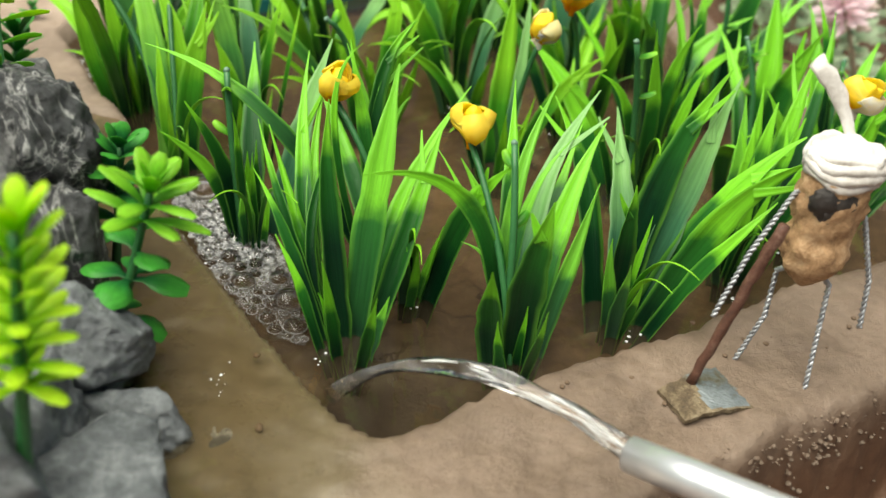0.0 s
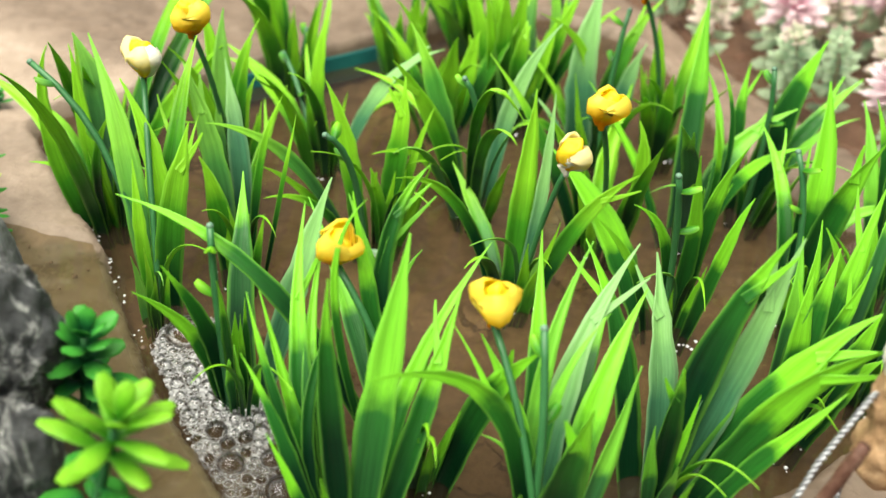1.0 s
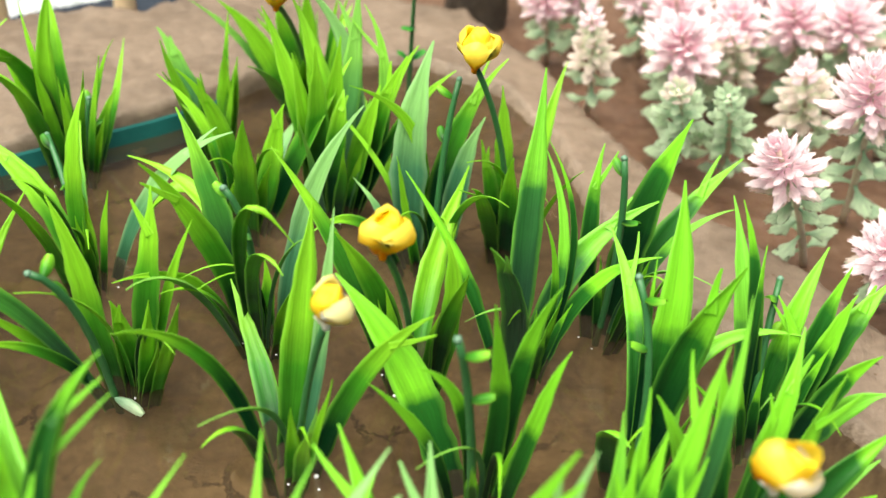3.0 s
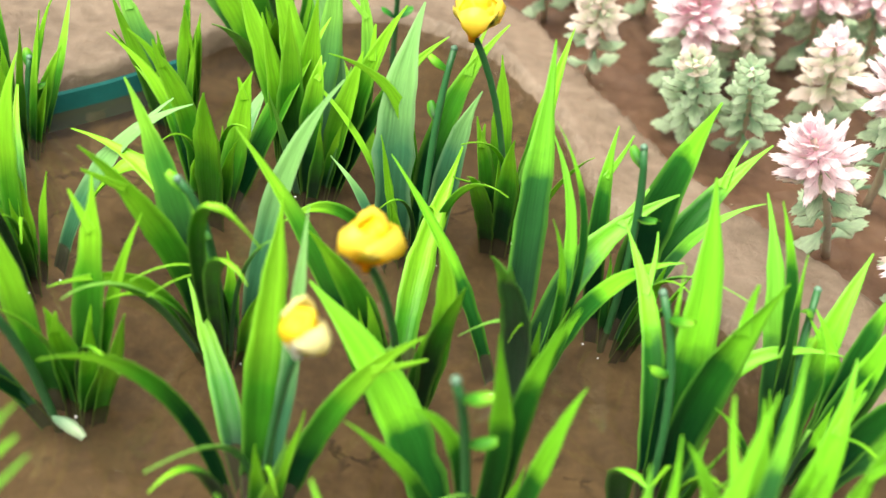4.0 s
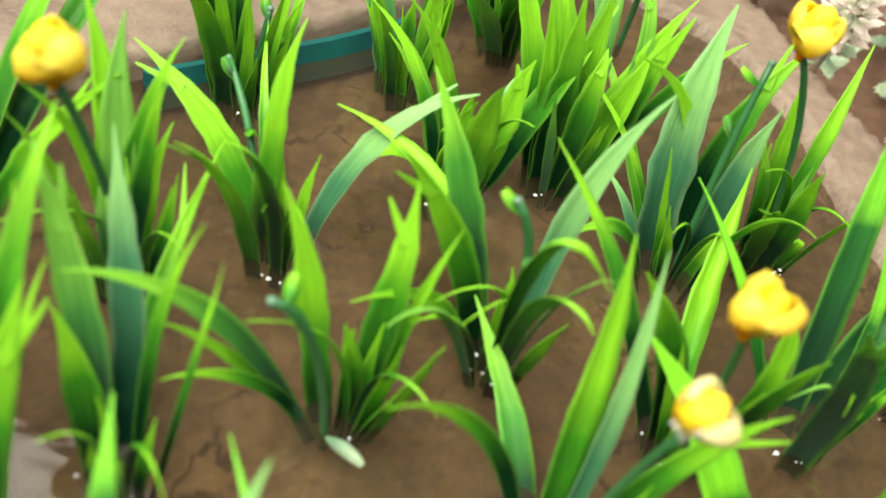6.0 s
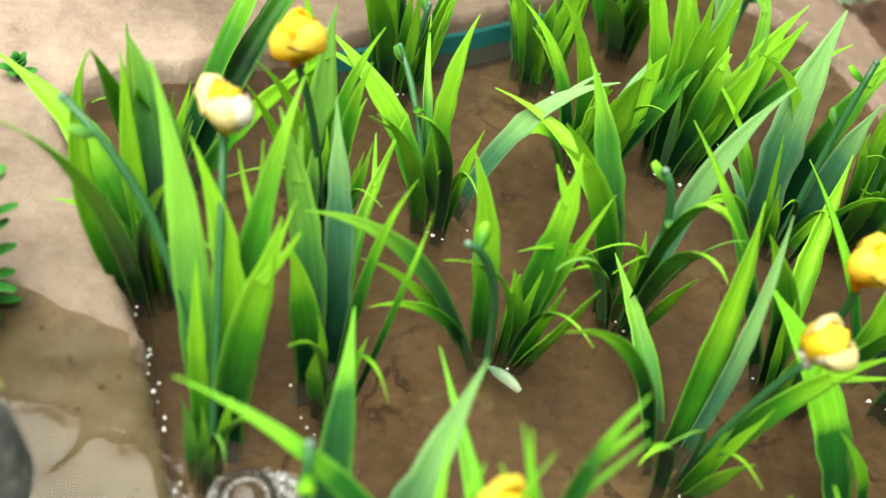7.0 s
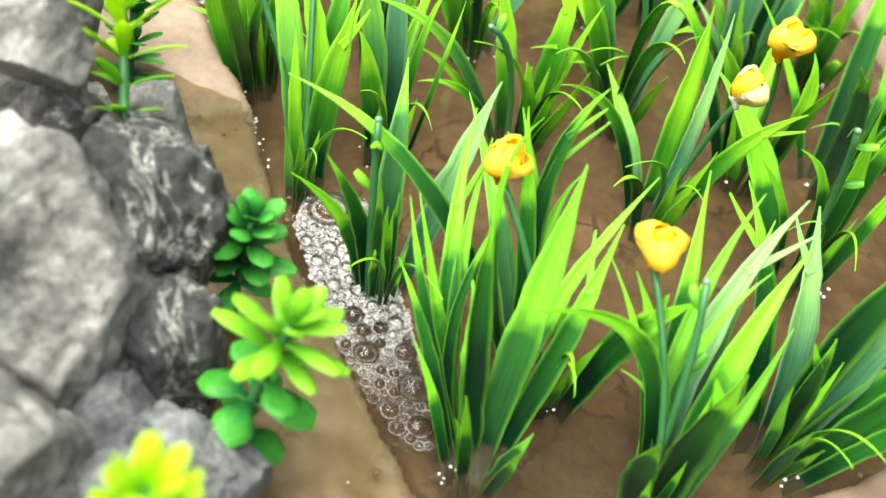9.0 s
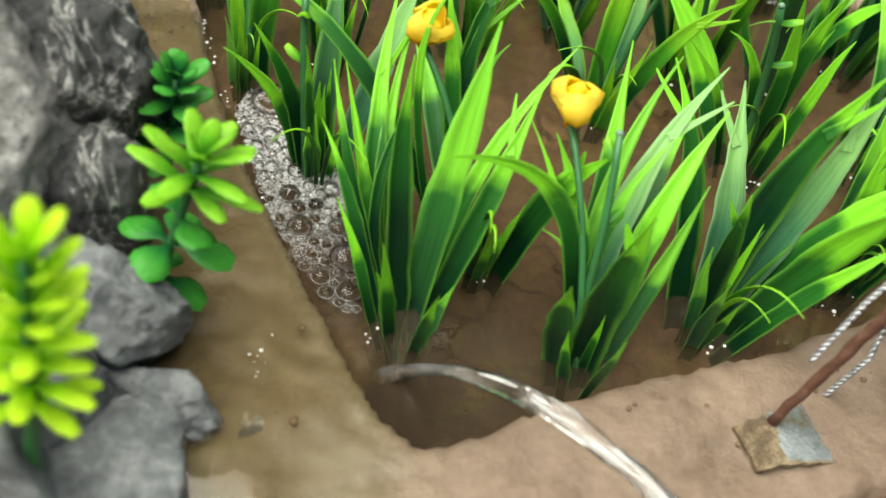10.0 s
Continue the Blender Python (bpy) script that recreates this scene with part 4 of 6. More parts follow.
clump(0.105, 0.258, [(30, 17, 36, 15, 9, 21, 5.8), (30, 18, 26, 15, 9, 15, 4.8), (30, 14, 20, 15, 7, 12, 4.8), (16, 18, 48, 9, 10, 25, 4.8), (11, 31, 48, 6, 16, 25, 4.8), (4, 13, 40, 2, 8, 19, 2.9), (-7, 21, 46, -4, 12, 23, 4.8), (-21, 11, 44, -11, 6, 23, 5.8), (13, 7, 24, 8, 4, 13, 4.8), (7, 18, 44, 4, 10, 22, 3.9)], flower=(-7, -17, 58, 'fG'))
clump(-0.112, 0.325, [(15, 57, 52, 7, 27, 26, 5.8), (27, 65, 50, 13, 30, 25, 4.8), (33, 8, 40, 17, 4, 19, 3.9), (-6, -5, 44, -5, -4, 22, 4.8), (3, -23, 44, 2, -12, 22, 5.8), (-6, -23, 50, -3, -12, 25, 4.8)])

# ---- rocks ----
def rock(x, y, z, rx, ry, rz, seed, tilt=0.0, label="grey weathered rock with dark cracks beside the mud bank", boxy=0.35, chips=14):
    """A broken stone: a ball cut by random planes, then roughened."""
    r = random.Random(seed)
    bm = bmesh.new()
    bmesh.ops.create_icosphere(bm, subdivisions=5, radius=1.0)
    cuts = []
    for _ in range(chips):
        a, b = r.uniform(0, math.tau), math.acos(r.uniform(-1, 1))
        cuts.append((Vector((math.sin(b) * math.cos(a), math.sin(b) * math.sin(a), math.cos(b))), r.uniform(0.5, 0.85) + (0.26 if boxy > 0.5 else 0.0)))
    off = Vector((seed * 3.7, seed * 1.9, 0))
    for v in bm.verts:
        p = v.co / max(abs(v.co.x), abs(v.co.y), abs(v.co.z)) ** boxy
        for n, d in cuts:
            over = p.dot(n) - d
            if over > 0:
                p -= n * over
        p *= 1 + 0.045 * noise.fractal(p * 1.7 + off, 0.9, 2.1, 4) + 0.030 * noise.fractal(p * 6 + off, 0.7, 2.2, 6) - 0.06 * max(0.0, 0.12 - abs(noise.noise(p * 2.6 + off * 2))) / 0.12
        if seed == 3:
            p *= 1 - 0.09 * max(0.0, noise.noise(p * 5.5 + off) - 0.15) / 0.5 - 0.05 * max(0.0, noise.noise(p * 13 + off) - 0.2) / 0.5
        v.co = p
    turn = Euler((tilt, r.uniform(-0.3, 0.3) * (0 if boxy > 0.5 else 1), r.uniform(0, 6) if boxy < 0.5 else r.uniform(-0.5, 0.6))).to_matrix()
    for v in bm.verts:
        v.co = turn @ v.co
        v.co = Vector((v.co.x * rx, v.co.y * ry, v.co.z * rz))
    # 12 is a dark stone; 13 and 15 are darkened for the shaded gaps
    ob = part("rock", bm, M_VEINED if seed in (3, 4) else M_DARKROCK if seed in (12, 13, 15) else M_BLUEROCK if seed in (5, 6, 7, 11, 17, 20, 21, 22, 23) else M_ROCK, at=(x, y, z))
    return tagged(ob, label, "rock", "rocks beside the bank")


rock(-0.1175, 0.2050, 0.0670, 0.0125, 0.0115, 0.0120, 1, label="rounded pale grey rock resting on top of the pile")
rock(-0.1060, 0.1760, 0.0300, 0.0185, 0.0160, 0.0315, 2, 0.12, "tall pale grey rock with a bright flat top", boxy=0.85, chips=6)
rock(-0.0945, 0.1985, 0.0370, 0.0160, 0.0150, 0.0200, 3, 0.2, "dark grey pitted rock with white veins", boxy=0.6)
# added to hold up the pitted rock, coloured like the shade there
rock(-0.0965, 0.1985, 0.0100, 0.0120, 0.0120, 0.0140, 15, 0.1, "near-black stone added in the shaded gap under the pitted rock", boxy=0.6)
rock(-0.0820, 0.1800, 0.0200, 0.0100, 0.0090, 0.0185, 4, 0.15, boxy=0.6)
rock(-0.0695, 0.1590, 0.0190, 0.0120, 0.0085, 0.0125, 5, 0.5, "angular blue-grey shard wedged between the rocks", boxy=0.65)
rock(-0.0720, 0.1645, 0.0060, 0.0100, 0.0085, 0.0110, 6, 0.2)
rock(-0.0612, 0.1315, -0.0005, 0.0215, 0.0172, 0.0172, 7, 0.05, "broad blue-grey rock with a rough flat top", boxy=0.85, chips=6)
rock(-0.0570, 0.1515, 0.0050, 0.0130, 0.0070, 0.0090, 20, 0.3, "narrow blue-grey ridge of rock behind the broad one", boxy=0.65)
# added stone stands in for the black shaded gap beside the bank
rock(-0.0690, 0.1720, 0.0010, 0.0100, 0.0070, 0.0060, 3, 0.1, "near-black stone added for the shaded gap under the leaves")
rock(-0.0830, 0.1640, 0.0120, 0.0130, 0.0110, 0.0170, 21, 0.2)
rock(-0.0400, 0.1370, -0.0020, 0.0110, 0.0130, 0.0064, 22, 0.1, "low blue-grey rock half sunk in the mud")
rock(-0.0780, 0.1400, 0.0110, 0.0150, 0.0130, 0.0160, 23, 0.2, boxy=0.6)
rock(-0.1000, 0.1490, 0.0180, 0.0170, 0.0150, 0.0300, 8, 0.1, boxy=0.6)
rock(-0.1540, 0.2650, 0.0260, 0.0180, 0.0180, 0.0300, 9, boxy=0.6)
rock(-0.1470, 0.2330, 0.0300, 0.0190, 0.0180, 0.0380, 10, 0.15, boxy=0.6)
rock(-0.0780, 0.1500, 0.0110, 0.0120, 0.0100, 0.0150, 11, boxy=0.6)
rock(-0.0415, 0.1460, -0.0012, 0.0130, 0.0150, 0.0054, 12, 0.0, "low grey stone sunk in the wet mud")
rock(-0.1220, 0.2080, 0.0200, 0.0180, 0.0160, 0.0360, 13)
rock(-0.1420, 0.1720, 0.0200, 0.0180, 0.0200, 0.0360, 14)
rock(-0.1030, 0.2250, 0.0330, 0.0085, 0.0080, 0.0130, 19, 0.2, "small grey stone at the foot of the lime sprig", boxy=0.6)
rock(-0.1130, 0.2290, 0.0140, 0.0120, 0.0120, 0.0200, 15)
rock(-0.1650, 0.3000, 0.0150, 0.0200, 0.0170, 0.0220, 16)
rock(-0.0830, 0.1240, 0.0180, 0.0220, 0.0170, 0.0260, 17)
rock(-0.1800, 0.2550, 0.0350, 0.0220, 0.0220, 0.0430, 18)
rock(-0.1300, 0.2480, 0.0080, 0.0110, 0.0100, 0.0120, 19)


# ---- leafy plants among the rocks ----
def oval(t):
    return 0.3 + 0.75 * math.sin(min(1.0, t ** 0.8) * math.pi * 0.86) * (1.0 if t < 0.9 else 1 - (t - 0.9) * 4)


def narrow(t):
    return 0.35 + 0.7 * math.sin(t * math.pi * 0.8) - max(0, t - 0.85) * 2.2


def frilled(t):
    """Marks the toothed leaves, which have a mesh of their own."""
    return t


def spoon(t):
    """Narrow foot, broadest near the end, short point."""
    return 0.34 + 0.66 * math.sin(min(1.0, t / 0.66) * math.pi / 2) ** 1.4 - 3.6 * max(0.0, t - 0.7) ** 1.5


def paddle(t):
    return (0.22 + 0.2 * t) if t < 0.25 else 0.27 + 0.75 * math.sin((t - 0.25) / 0.75 * math.pi * 0.93) ** 0.7


def fan_leaf(bm, centre, d, side, length, width, teeth=5, thick=0.00016):
    """A thin spoon-shaped leaf with a toothed outer edge; UV y runs along it."""
    uvl = bm.loops.layers.uv.verify()
    up = side.cross(d).normalized()
    top, low = [], []
    cols = 2 * teeth
    for i in range(6):
        t = i / 5
        rt, rl = [], []
        w = width * (0.16 + 0.12 * t if t < 0.3 else 0.2 + 0.8 * math.sin(min(1.0, (t - 0.3) / 0.55) * math.pi / 2))
        for k in range(cols + 1):
            u = k / cols * 2 - 1
            shrink = 1.0 - 0.42 * u * u * t - (0.10 if i == 5 and k % 2 else 0.0)
            p = centre + d * (length * t * shrink) + side * (w * 0.5 * u * (1.0 if t < 0.9 else 0.86)) + up * (width * (0.22 * u * u * t - 0.30 * t * t * 0.5))
            rt.append(bm.verts.new(p + up * thick))
            rl.append(bm.verts.new(p - up * thick))
        top.append(rt)
        low.append(rl)

    def face(vs, uvs):
        f = bm.faces.new(vs)
        for lp, c in zip(f.loops, uvs):
            lp[uvl].uv = c
    for i in range(5):
        for k in range(cols):
            c = [(k / cols, i / 5), ((k + 1) / cols, i / 5), ((k + 1) / cols, (i + 1) / 5), (k / cols, (i + 1) / 5)]
            face((top[i][k], top[i][k + 1], top[i + 1][k + 1], top[i + 1][k]), c)
            face((low[i][k + 1], low[i][k], low[i + 1][k], low[i + 1][k + 1]), (c[1], c[0], c[3], c[2]))
        for k, o in ((0, 0), (cols, 1)):
            vs = (top[i][k], top[i + 1][k], low[i + 1][k], low[i][k])
            face(vs if k == 0 else vs[::-1], ((o, 0.5),) * 4)
    for k in range(cols):
        face((top[5][k], top[5][k + 1], low[5][k + 1], low[5][k]), ((0.02, 1.0),) * 4)


def whorl(bm, centre, up, n, length, width, rise, profile, turn=0.0, cup=0.25, thick=0.0003, droop=0.0, r=None):
    """A ring of leaves round a stem: rise is the angle over the horizontal."""
    a = up.cross(Vector((0.2, 0.9, 0.31))).normalized()
    b = up.cross(a)
    for k in range(n):
        ang = turn + k * math.tau / n + (r.uniform(-0.25, 0.25) if r else 0)
        rs = rise + (r.uniform(-0.15, 0.15) if r else 0)
        ln = length * (r.uniform(0.85, 1.12) if r else 1)
        out = a * math.cos(ang) + b * math.sin(ang)
        d = out * math.cos(rs) + up * math.sin(rs)
        if profile is frilled:
            fan_leaf(bm, centre + out * 0.0006, d, up.cross(out).normalized(), ln, width * (r.uniform(0.85, 1.15) if r else 1))
            continue
        p2 = centre + d * ln - up * droop * ln
        p1 = centre + d * ln * 0.5 + up * 0.12 * ln
        blade(bm, bez(centre + out * 0.0004, p1, p2, 5), width, up.cross(out).normalized(), profile, cup * 0.3, thick * 0.4)


def sprig(name, foot, head, levels, material_of, stem_mat, stem_r, label, category, seed, group="", bend=(0, 0, 0)):
    """A stem with rings of leaves; levels are (share of the stem, leaves, length, width, rise, shape) in mm."""
    r = random.Random(seed)
    foot, head = Vector(foot), Vector(head)
    root = new(name)
    root.location = foot
    line = bez(Vector(), (head - foot) * 0.5 + Vector(bend), head - foot, 10)
    bm = bmesh.new()
    tube(bm, line, [stem_r * (1.1 - 0.45 * i / 10) for i in range(11)], 8)
    part("stem", bm, stem_mat, root)
    for i, (at, n, ln, w, rise, shape) in enumerate(levels):
        k = min(9.999, at * 10)
        c = line[int(k)].lerp(line[int(k) + 1], k - int(k))
        up = (line[int(k) + 1] - line[int(k)]).normalized()
        bm = bmesh.new()
        whorl(bm, c, up, n, ln / 1000, w / 1000, rise, shape, turn=i * 1.1 + r.uniform(0, 1), r=r)
        part("leaf_ring", bm, material_of(at), root)
    return tagged(root, label, category, group)


# dark green rosette and its bright green neighbour on the bank
sprig("succulent", (-0.079, 0.206, 0.002), (-0.0745, 0.2035, 0.0395), [(0.45, 4, 9, 4.8, 0.0, spoon), (0.65, 5, 10, 5.2, 0.15, spoon), (0.82, 5, 9.5, 5.0, 0.35, spoon), (0.93, 5, 8, 4.6, 0.65, spoon), (1.0, 4, 6, 3.8, 1.0, spoon)],
      lambda a: M_GREEN, M_STEM, 0.0011, "small dark green plastic succulent rosette beside the rocks", "plant", 1, "plants among the rocks")
sprig("succulent", (-0.0690, 0.1700, 0.001), (-0.0580, 0.1742, 0.0490), [(0.35, 3, 10, 7.6, -0.3, paddle), (0.54, 4, 11, 8.0, -0.1, paddle), (0.68, 2, 10, 7.4, 0.1, paddle)] + [(0.84, 5, 12, 4.2, 0.02, spoon), (0.91, 5, 12, 4.2, 0.3, spoon), (0.97, 5, 10.5, 4.0, 0.65, spoon), (1.0, 3, 8, 3.6, 1.0, spoon)],
      lambda a: M_LIME if a > 0.8 else M_GREEN, M_STEM, 0.0012, "plastic succulent with round green leaves and a lime rosette", "plant", 2, "plants among the rocks")
sprig("leafy_plant", (-0.1000, 0.2030, 0.0480), (-0.1130, 0.2350, 0.0810), [(0.16, 3, 8.5, 3.8, 0.25, spoon), (0.27, 3, 9.5, 3.6, 0.35, spoon), (0.38, 4, 11, 3.5, 0.40, spoon), (0.48, 4, 12, 3.5, 0.50, spoon), (0.57, 5, 12.5, 3.5, 0.60, spoon)]
      + [(0.64 + 0.055 * i, 5 + i // 2, 11.5 - 0.5 * i, 3.5, 0.70 + 0.09 * i, spoon) for i in range(7)],
      lambda a: M_LIMETOP if a > 0.33 else M_LIME, M_STEM, 0.0011, "tall lime green plastic sprig rooted between the rocks", "plant", 3, "plants among the rocks")
sprig("leafy_plant", (-0.0665, 0.1230, 0.0140), (-0.0635, 0.1270, 0.0690), [(0.46 + 0.075 * i, 5, 11.5 - 0.3 * i, 3.4, 0.05 + 0.14 * i, narrow) for i in range(8)],
      lambda a: M_LIMETOP if a > 0.45 else M_LIME, M_STEM, 0.0013, "yellow-green plastic sprig standing on the front rocks", "plant", 4, "plants among the rocks")
sprig("leafy_plant", (-0.1180, 0.1560, 0.0400), (-0.1060, 0.1600, 0.0760), [(0.3 + 0.1 * i, 4, 7.5, 5, 0.1 + 0.1 * i, paddle) for i in range(8)],
      lambda a: M_LIME if a > 0.95 else M_GREEN, M_STEM, 0.0012, "green round-leaved plastic sprig on the rocks", "plant", 5, "plants among the rocks")
sprig("leafy_plant", (-0.1700, 0.3120, 0.0100), (-0.1660, 0.3120, 0.0300), [(0.2 + 0.15 * i, 5, 11, 6, 0.1 + 0.12 * i, oval) for i in range(6)],
      lambda a: M_GREEN, M_STEM, 0.001, "low green plastic plant behind the rocks", "plant", 6, "plants among the rocks")
sprig("leafy_plant", (-0.1300, 0.2700, 0.0020), (-0.1310, 0.2790, 0.0270), [(0.2 + 0.16 * i, 5, 9, 3.6, 0.2 + 0.12 * i, narrow) for i in range(6)],
      lambda a: M_GREEN, M_STEM, 0.001, "small dark green plastic sprig at the foot of the rocks", "plant", 7, "plants among the rocks")
sprig("seedling", (-0.1527, 0.3384, 0.002), (-0.1520, 0.3384, 0.010), [(0.3, 4, 5, 2.6, 0.1, oval), (0.7, 4, 4.5, 2.4, 0.4, oval), (1.0, 4, 3, 2, 0.9, oval)],
      lambda a: M_GREEN, M_STEM, 0.0006, "tiny green plastic seedling on the mud bank", "plant", 8, "plants among the rocks")

# ---- pink succulents ----
FRONT_ROW = [
    (71, 489, 27, 80, 515, 9, 'p'),
    (85, 450, 36, 94, 476, 9, 'l'),
    (116, 450, 33, 127, 476, 13, 'p'),
    (112, 420, 28, 123, 446, 10, 'g'),
    (126, 414, 31, 139, 440, 9, 's'),
    (137, 470, 34, 151, 496, 11, 'p'),
    (160, 480, 34, 177, 506, 12, 'p'),
    (180, 480, 35, 199, 506, 12, 'p'),
    (154, 434, 33, 170, 460, 11, 'l'),
    (157, 393, 53, 177, 419, 12, 'p'),
    (129, 367, 41, 158, 393, 10, 'p'),
    (160, 352, 25, 183, 378, 11, 'p'),
]
BACK_ROW = [
    (108, 503, 28, 119, 529, 9, 'p'),
    (124, 491, 30, 137, 517, 9, 'p'),
    (155, 515, 30, 170, 541, 10, 'p'),
    (184, 523, 30, 202, 549, 10, 'p'),
    (202, 522, 31, 222, 548, 10, 'p'),
    (84, 502, 26, 92, 528, 9, 'p'),
    (118, 479, 33, 129, 505, 10, 'p'),
    (134, 457, 33, 146, 483, 9, 'l'),
    (184, 440, 33, 202, 466, 11, 'p'),
    (152, 501, 33, 166, 527, 10, 'p'),
]


def pink_plant(hx, hy, hz, fx, fy, size, kind, seed):
    """A stem with grey-green leaf rings below and a dense pink or pale head of narrow leaves."""
    low = [(0.16, 2, size * 1.1, size * 0.6, 0.0, frilled), (0.30, 3, size * 1.1, size * 0.6, 0.0, frilled), (0.42, 3, size * 1.05, size * 0.5, 0.05, frilled)]
    if kind == "p":
        mid = [(0.54, 4, size * 1.05, size * 0.5, 0.02, frilled), (0.65, 5, size * 1.1, size * 0.48, 0.05, frilled), (0.74, 6, size * 1.1, size * 0.45, 0.08, frilled)]
        top = [(0.78 + 0.044 * i, 10 if i < 4 else 7, 1.2 * size * (1.0 - 0.55 * (i / 5) ** 1.4), size * (0.40 - 0.03 * i), 0.22 + 0.19 * i, frilled) for i in range(6)]
        top = [(min(1.0, q[0]), *q[1:]) for q in top]
    else:
        mid = []
        top = [(0.52 + 0.08 * i, 6, 1.15 * size * (1.0 - 0.62 * i / 6), size * (0.5 - 0.03 * i), 0.02 + 0.09 * i, frilled) for i in range(7)]
    low = low + mid
    pick = {"p": lambda a: M_PINK if a > 0.74 else (M_PALE if a > 0.66 else M_SAGE), "l": lambda a: M_PINK if a > 0.9 else (M_PALE if a > 0.5 else M_SAGE),
            "g": lambda a: M_PALE if a > 0.86 else M_SAGE, "s": lambda a: M_SAGE}[kind]
    words = {"p": "pink-headed plastic succulent with pale green lower leaves in red soil", "l": "pale pink and cream plastic succulent in red soil",
             "g": "pale green plastic succulent with a cream tip in red soil", "s": "sage green plastic succulent in red soil"}[kind]
    foot, head = Vector((fx, fy, -12)) / 1000, Vector((hx, hy, hz)) / 1000
    head = head + (head - foot).normalized() * 0.004
    return sprig("pink_succulent" if kind == "p" else "succulent", foot, head, low + top, pick, M_TWIG, 0.0012, words, "plant", seed, "succulents in the red soil", bend=(0.003, 0.0, 0.002))


for i, row in enumerate(FRONT_ROW + BACK_ROW):
    pink_plant(*row, seed=40 + i)


# ---- figure and hoe on the front bank ----
M_SHELL = mat("peanut_shell", [(0.10, 0.045, 0.022), (0.44, 0.26, 0.13), (0.68, 0.48, 0.30)], 260, rough=0.7, bump=0.9, bump_scale=420, dist=0.0012)
M_CLOTH = mat("knotted_cloth", [(0.42, 0.37, 0.32), (0.70, 0.66, 0.62), (0.84, 0.82, 0.79)], 160, rough=0.85, bump=0.6, bump_scale=900)
M_WIRE = mat("galvanised_wire", [(0.10, 0.10, 0.11), (0.34, 0.35, 0.37), (0.58, 0.59, 0.61)], 300, rough=0.45, metal=0.5, bump=0.1)
M_CHAR = mat("charred_patch", [(0.012, 0.010, 0.009), (0.05, 0.04, 0.035)], 300, rough=0.55, bump=0.6)
M_RUST = mat("rusty_iron", [(0.03, 0.012, 0.008), (0.10, 0.040, 0.024), (0.24, 0.15, 0.11)], 220, rough=0.65, bump=0.6, bump_scale=700)
M_CRUST = mat("rust_crust", [(0.030, 0.018, 0.010), (0.105, 0.072, 0.038), (0.24, 0.19, 0.12)], 300, rough=0.7, bump=1.0, spread=(0.36, 0.62))
M_PLATE = mat("worn_plate", [(0.10, 0.07, 0.04), (0.15, 0.14, 0.11), (0.16, 0.18, 0.19), (0.24, 0.265, 0.28)], 95, rough=0.42, metal=0.45, bump=0.5, spread=(0.38, 0.56))


def lathe(bm, line, radii, seg, mat_index, wobble=0.0, off=0.0):
    rings = tube(bm, line, radii, seg, mat_index)
    for ring in rings:
        for v in ring:
            c = sum((q.co for q in ring), Vector()) / len(ring)
            v.co = c + (v.co - c) * (1 + wobble * noise.fractal(v.co * 320 + Vector((off, 0, 0)), 0.9, 2.0, 3))
    return rings


def twisted(bm, pts, r, mat_index, pitch=0.0028):
    """Two wires wound round each other."""
    fine = []
    for a, b in zip(pts, pts[1:]):
        n = max(2, int((b - a).length / 0.0004))
        fine += [a.lerp(b, i / n) for i in range(n)]
    fine.append(pts[-1])
    run = 0.0
    lines = ([], [])
    for i, p in enumerate(fine):
        if i:
            run += (p - fine[i - 1]).length
        d = (fine[min(i + 1, len(fine) - 1)] - fine[max(i - 1, 0)]).normalized()
        a = d.cross(Vector((0.31, 0.87, 0.38))).normalized()
        b = d.cross(a)
        for s, ln in zip((0, math.pi), lines):
            ang = s + run / pitch * math.tau
            ln.append(p + (a * math.cos(ang) + b * math.sin(ang)) * r * 0.8)
    for ln in lines:
        tube(bm, ln, r, 6, mat_index)


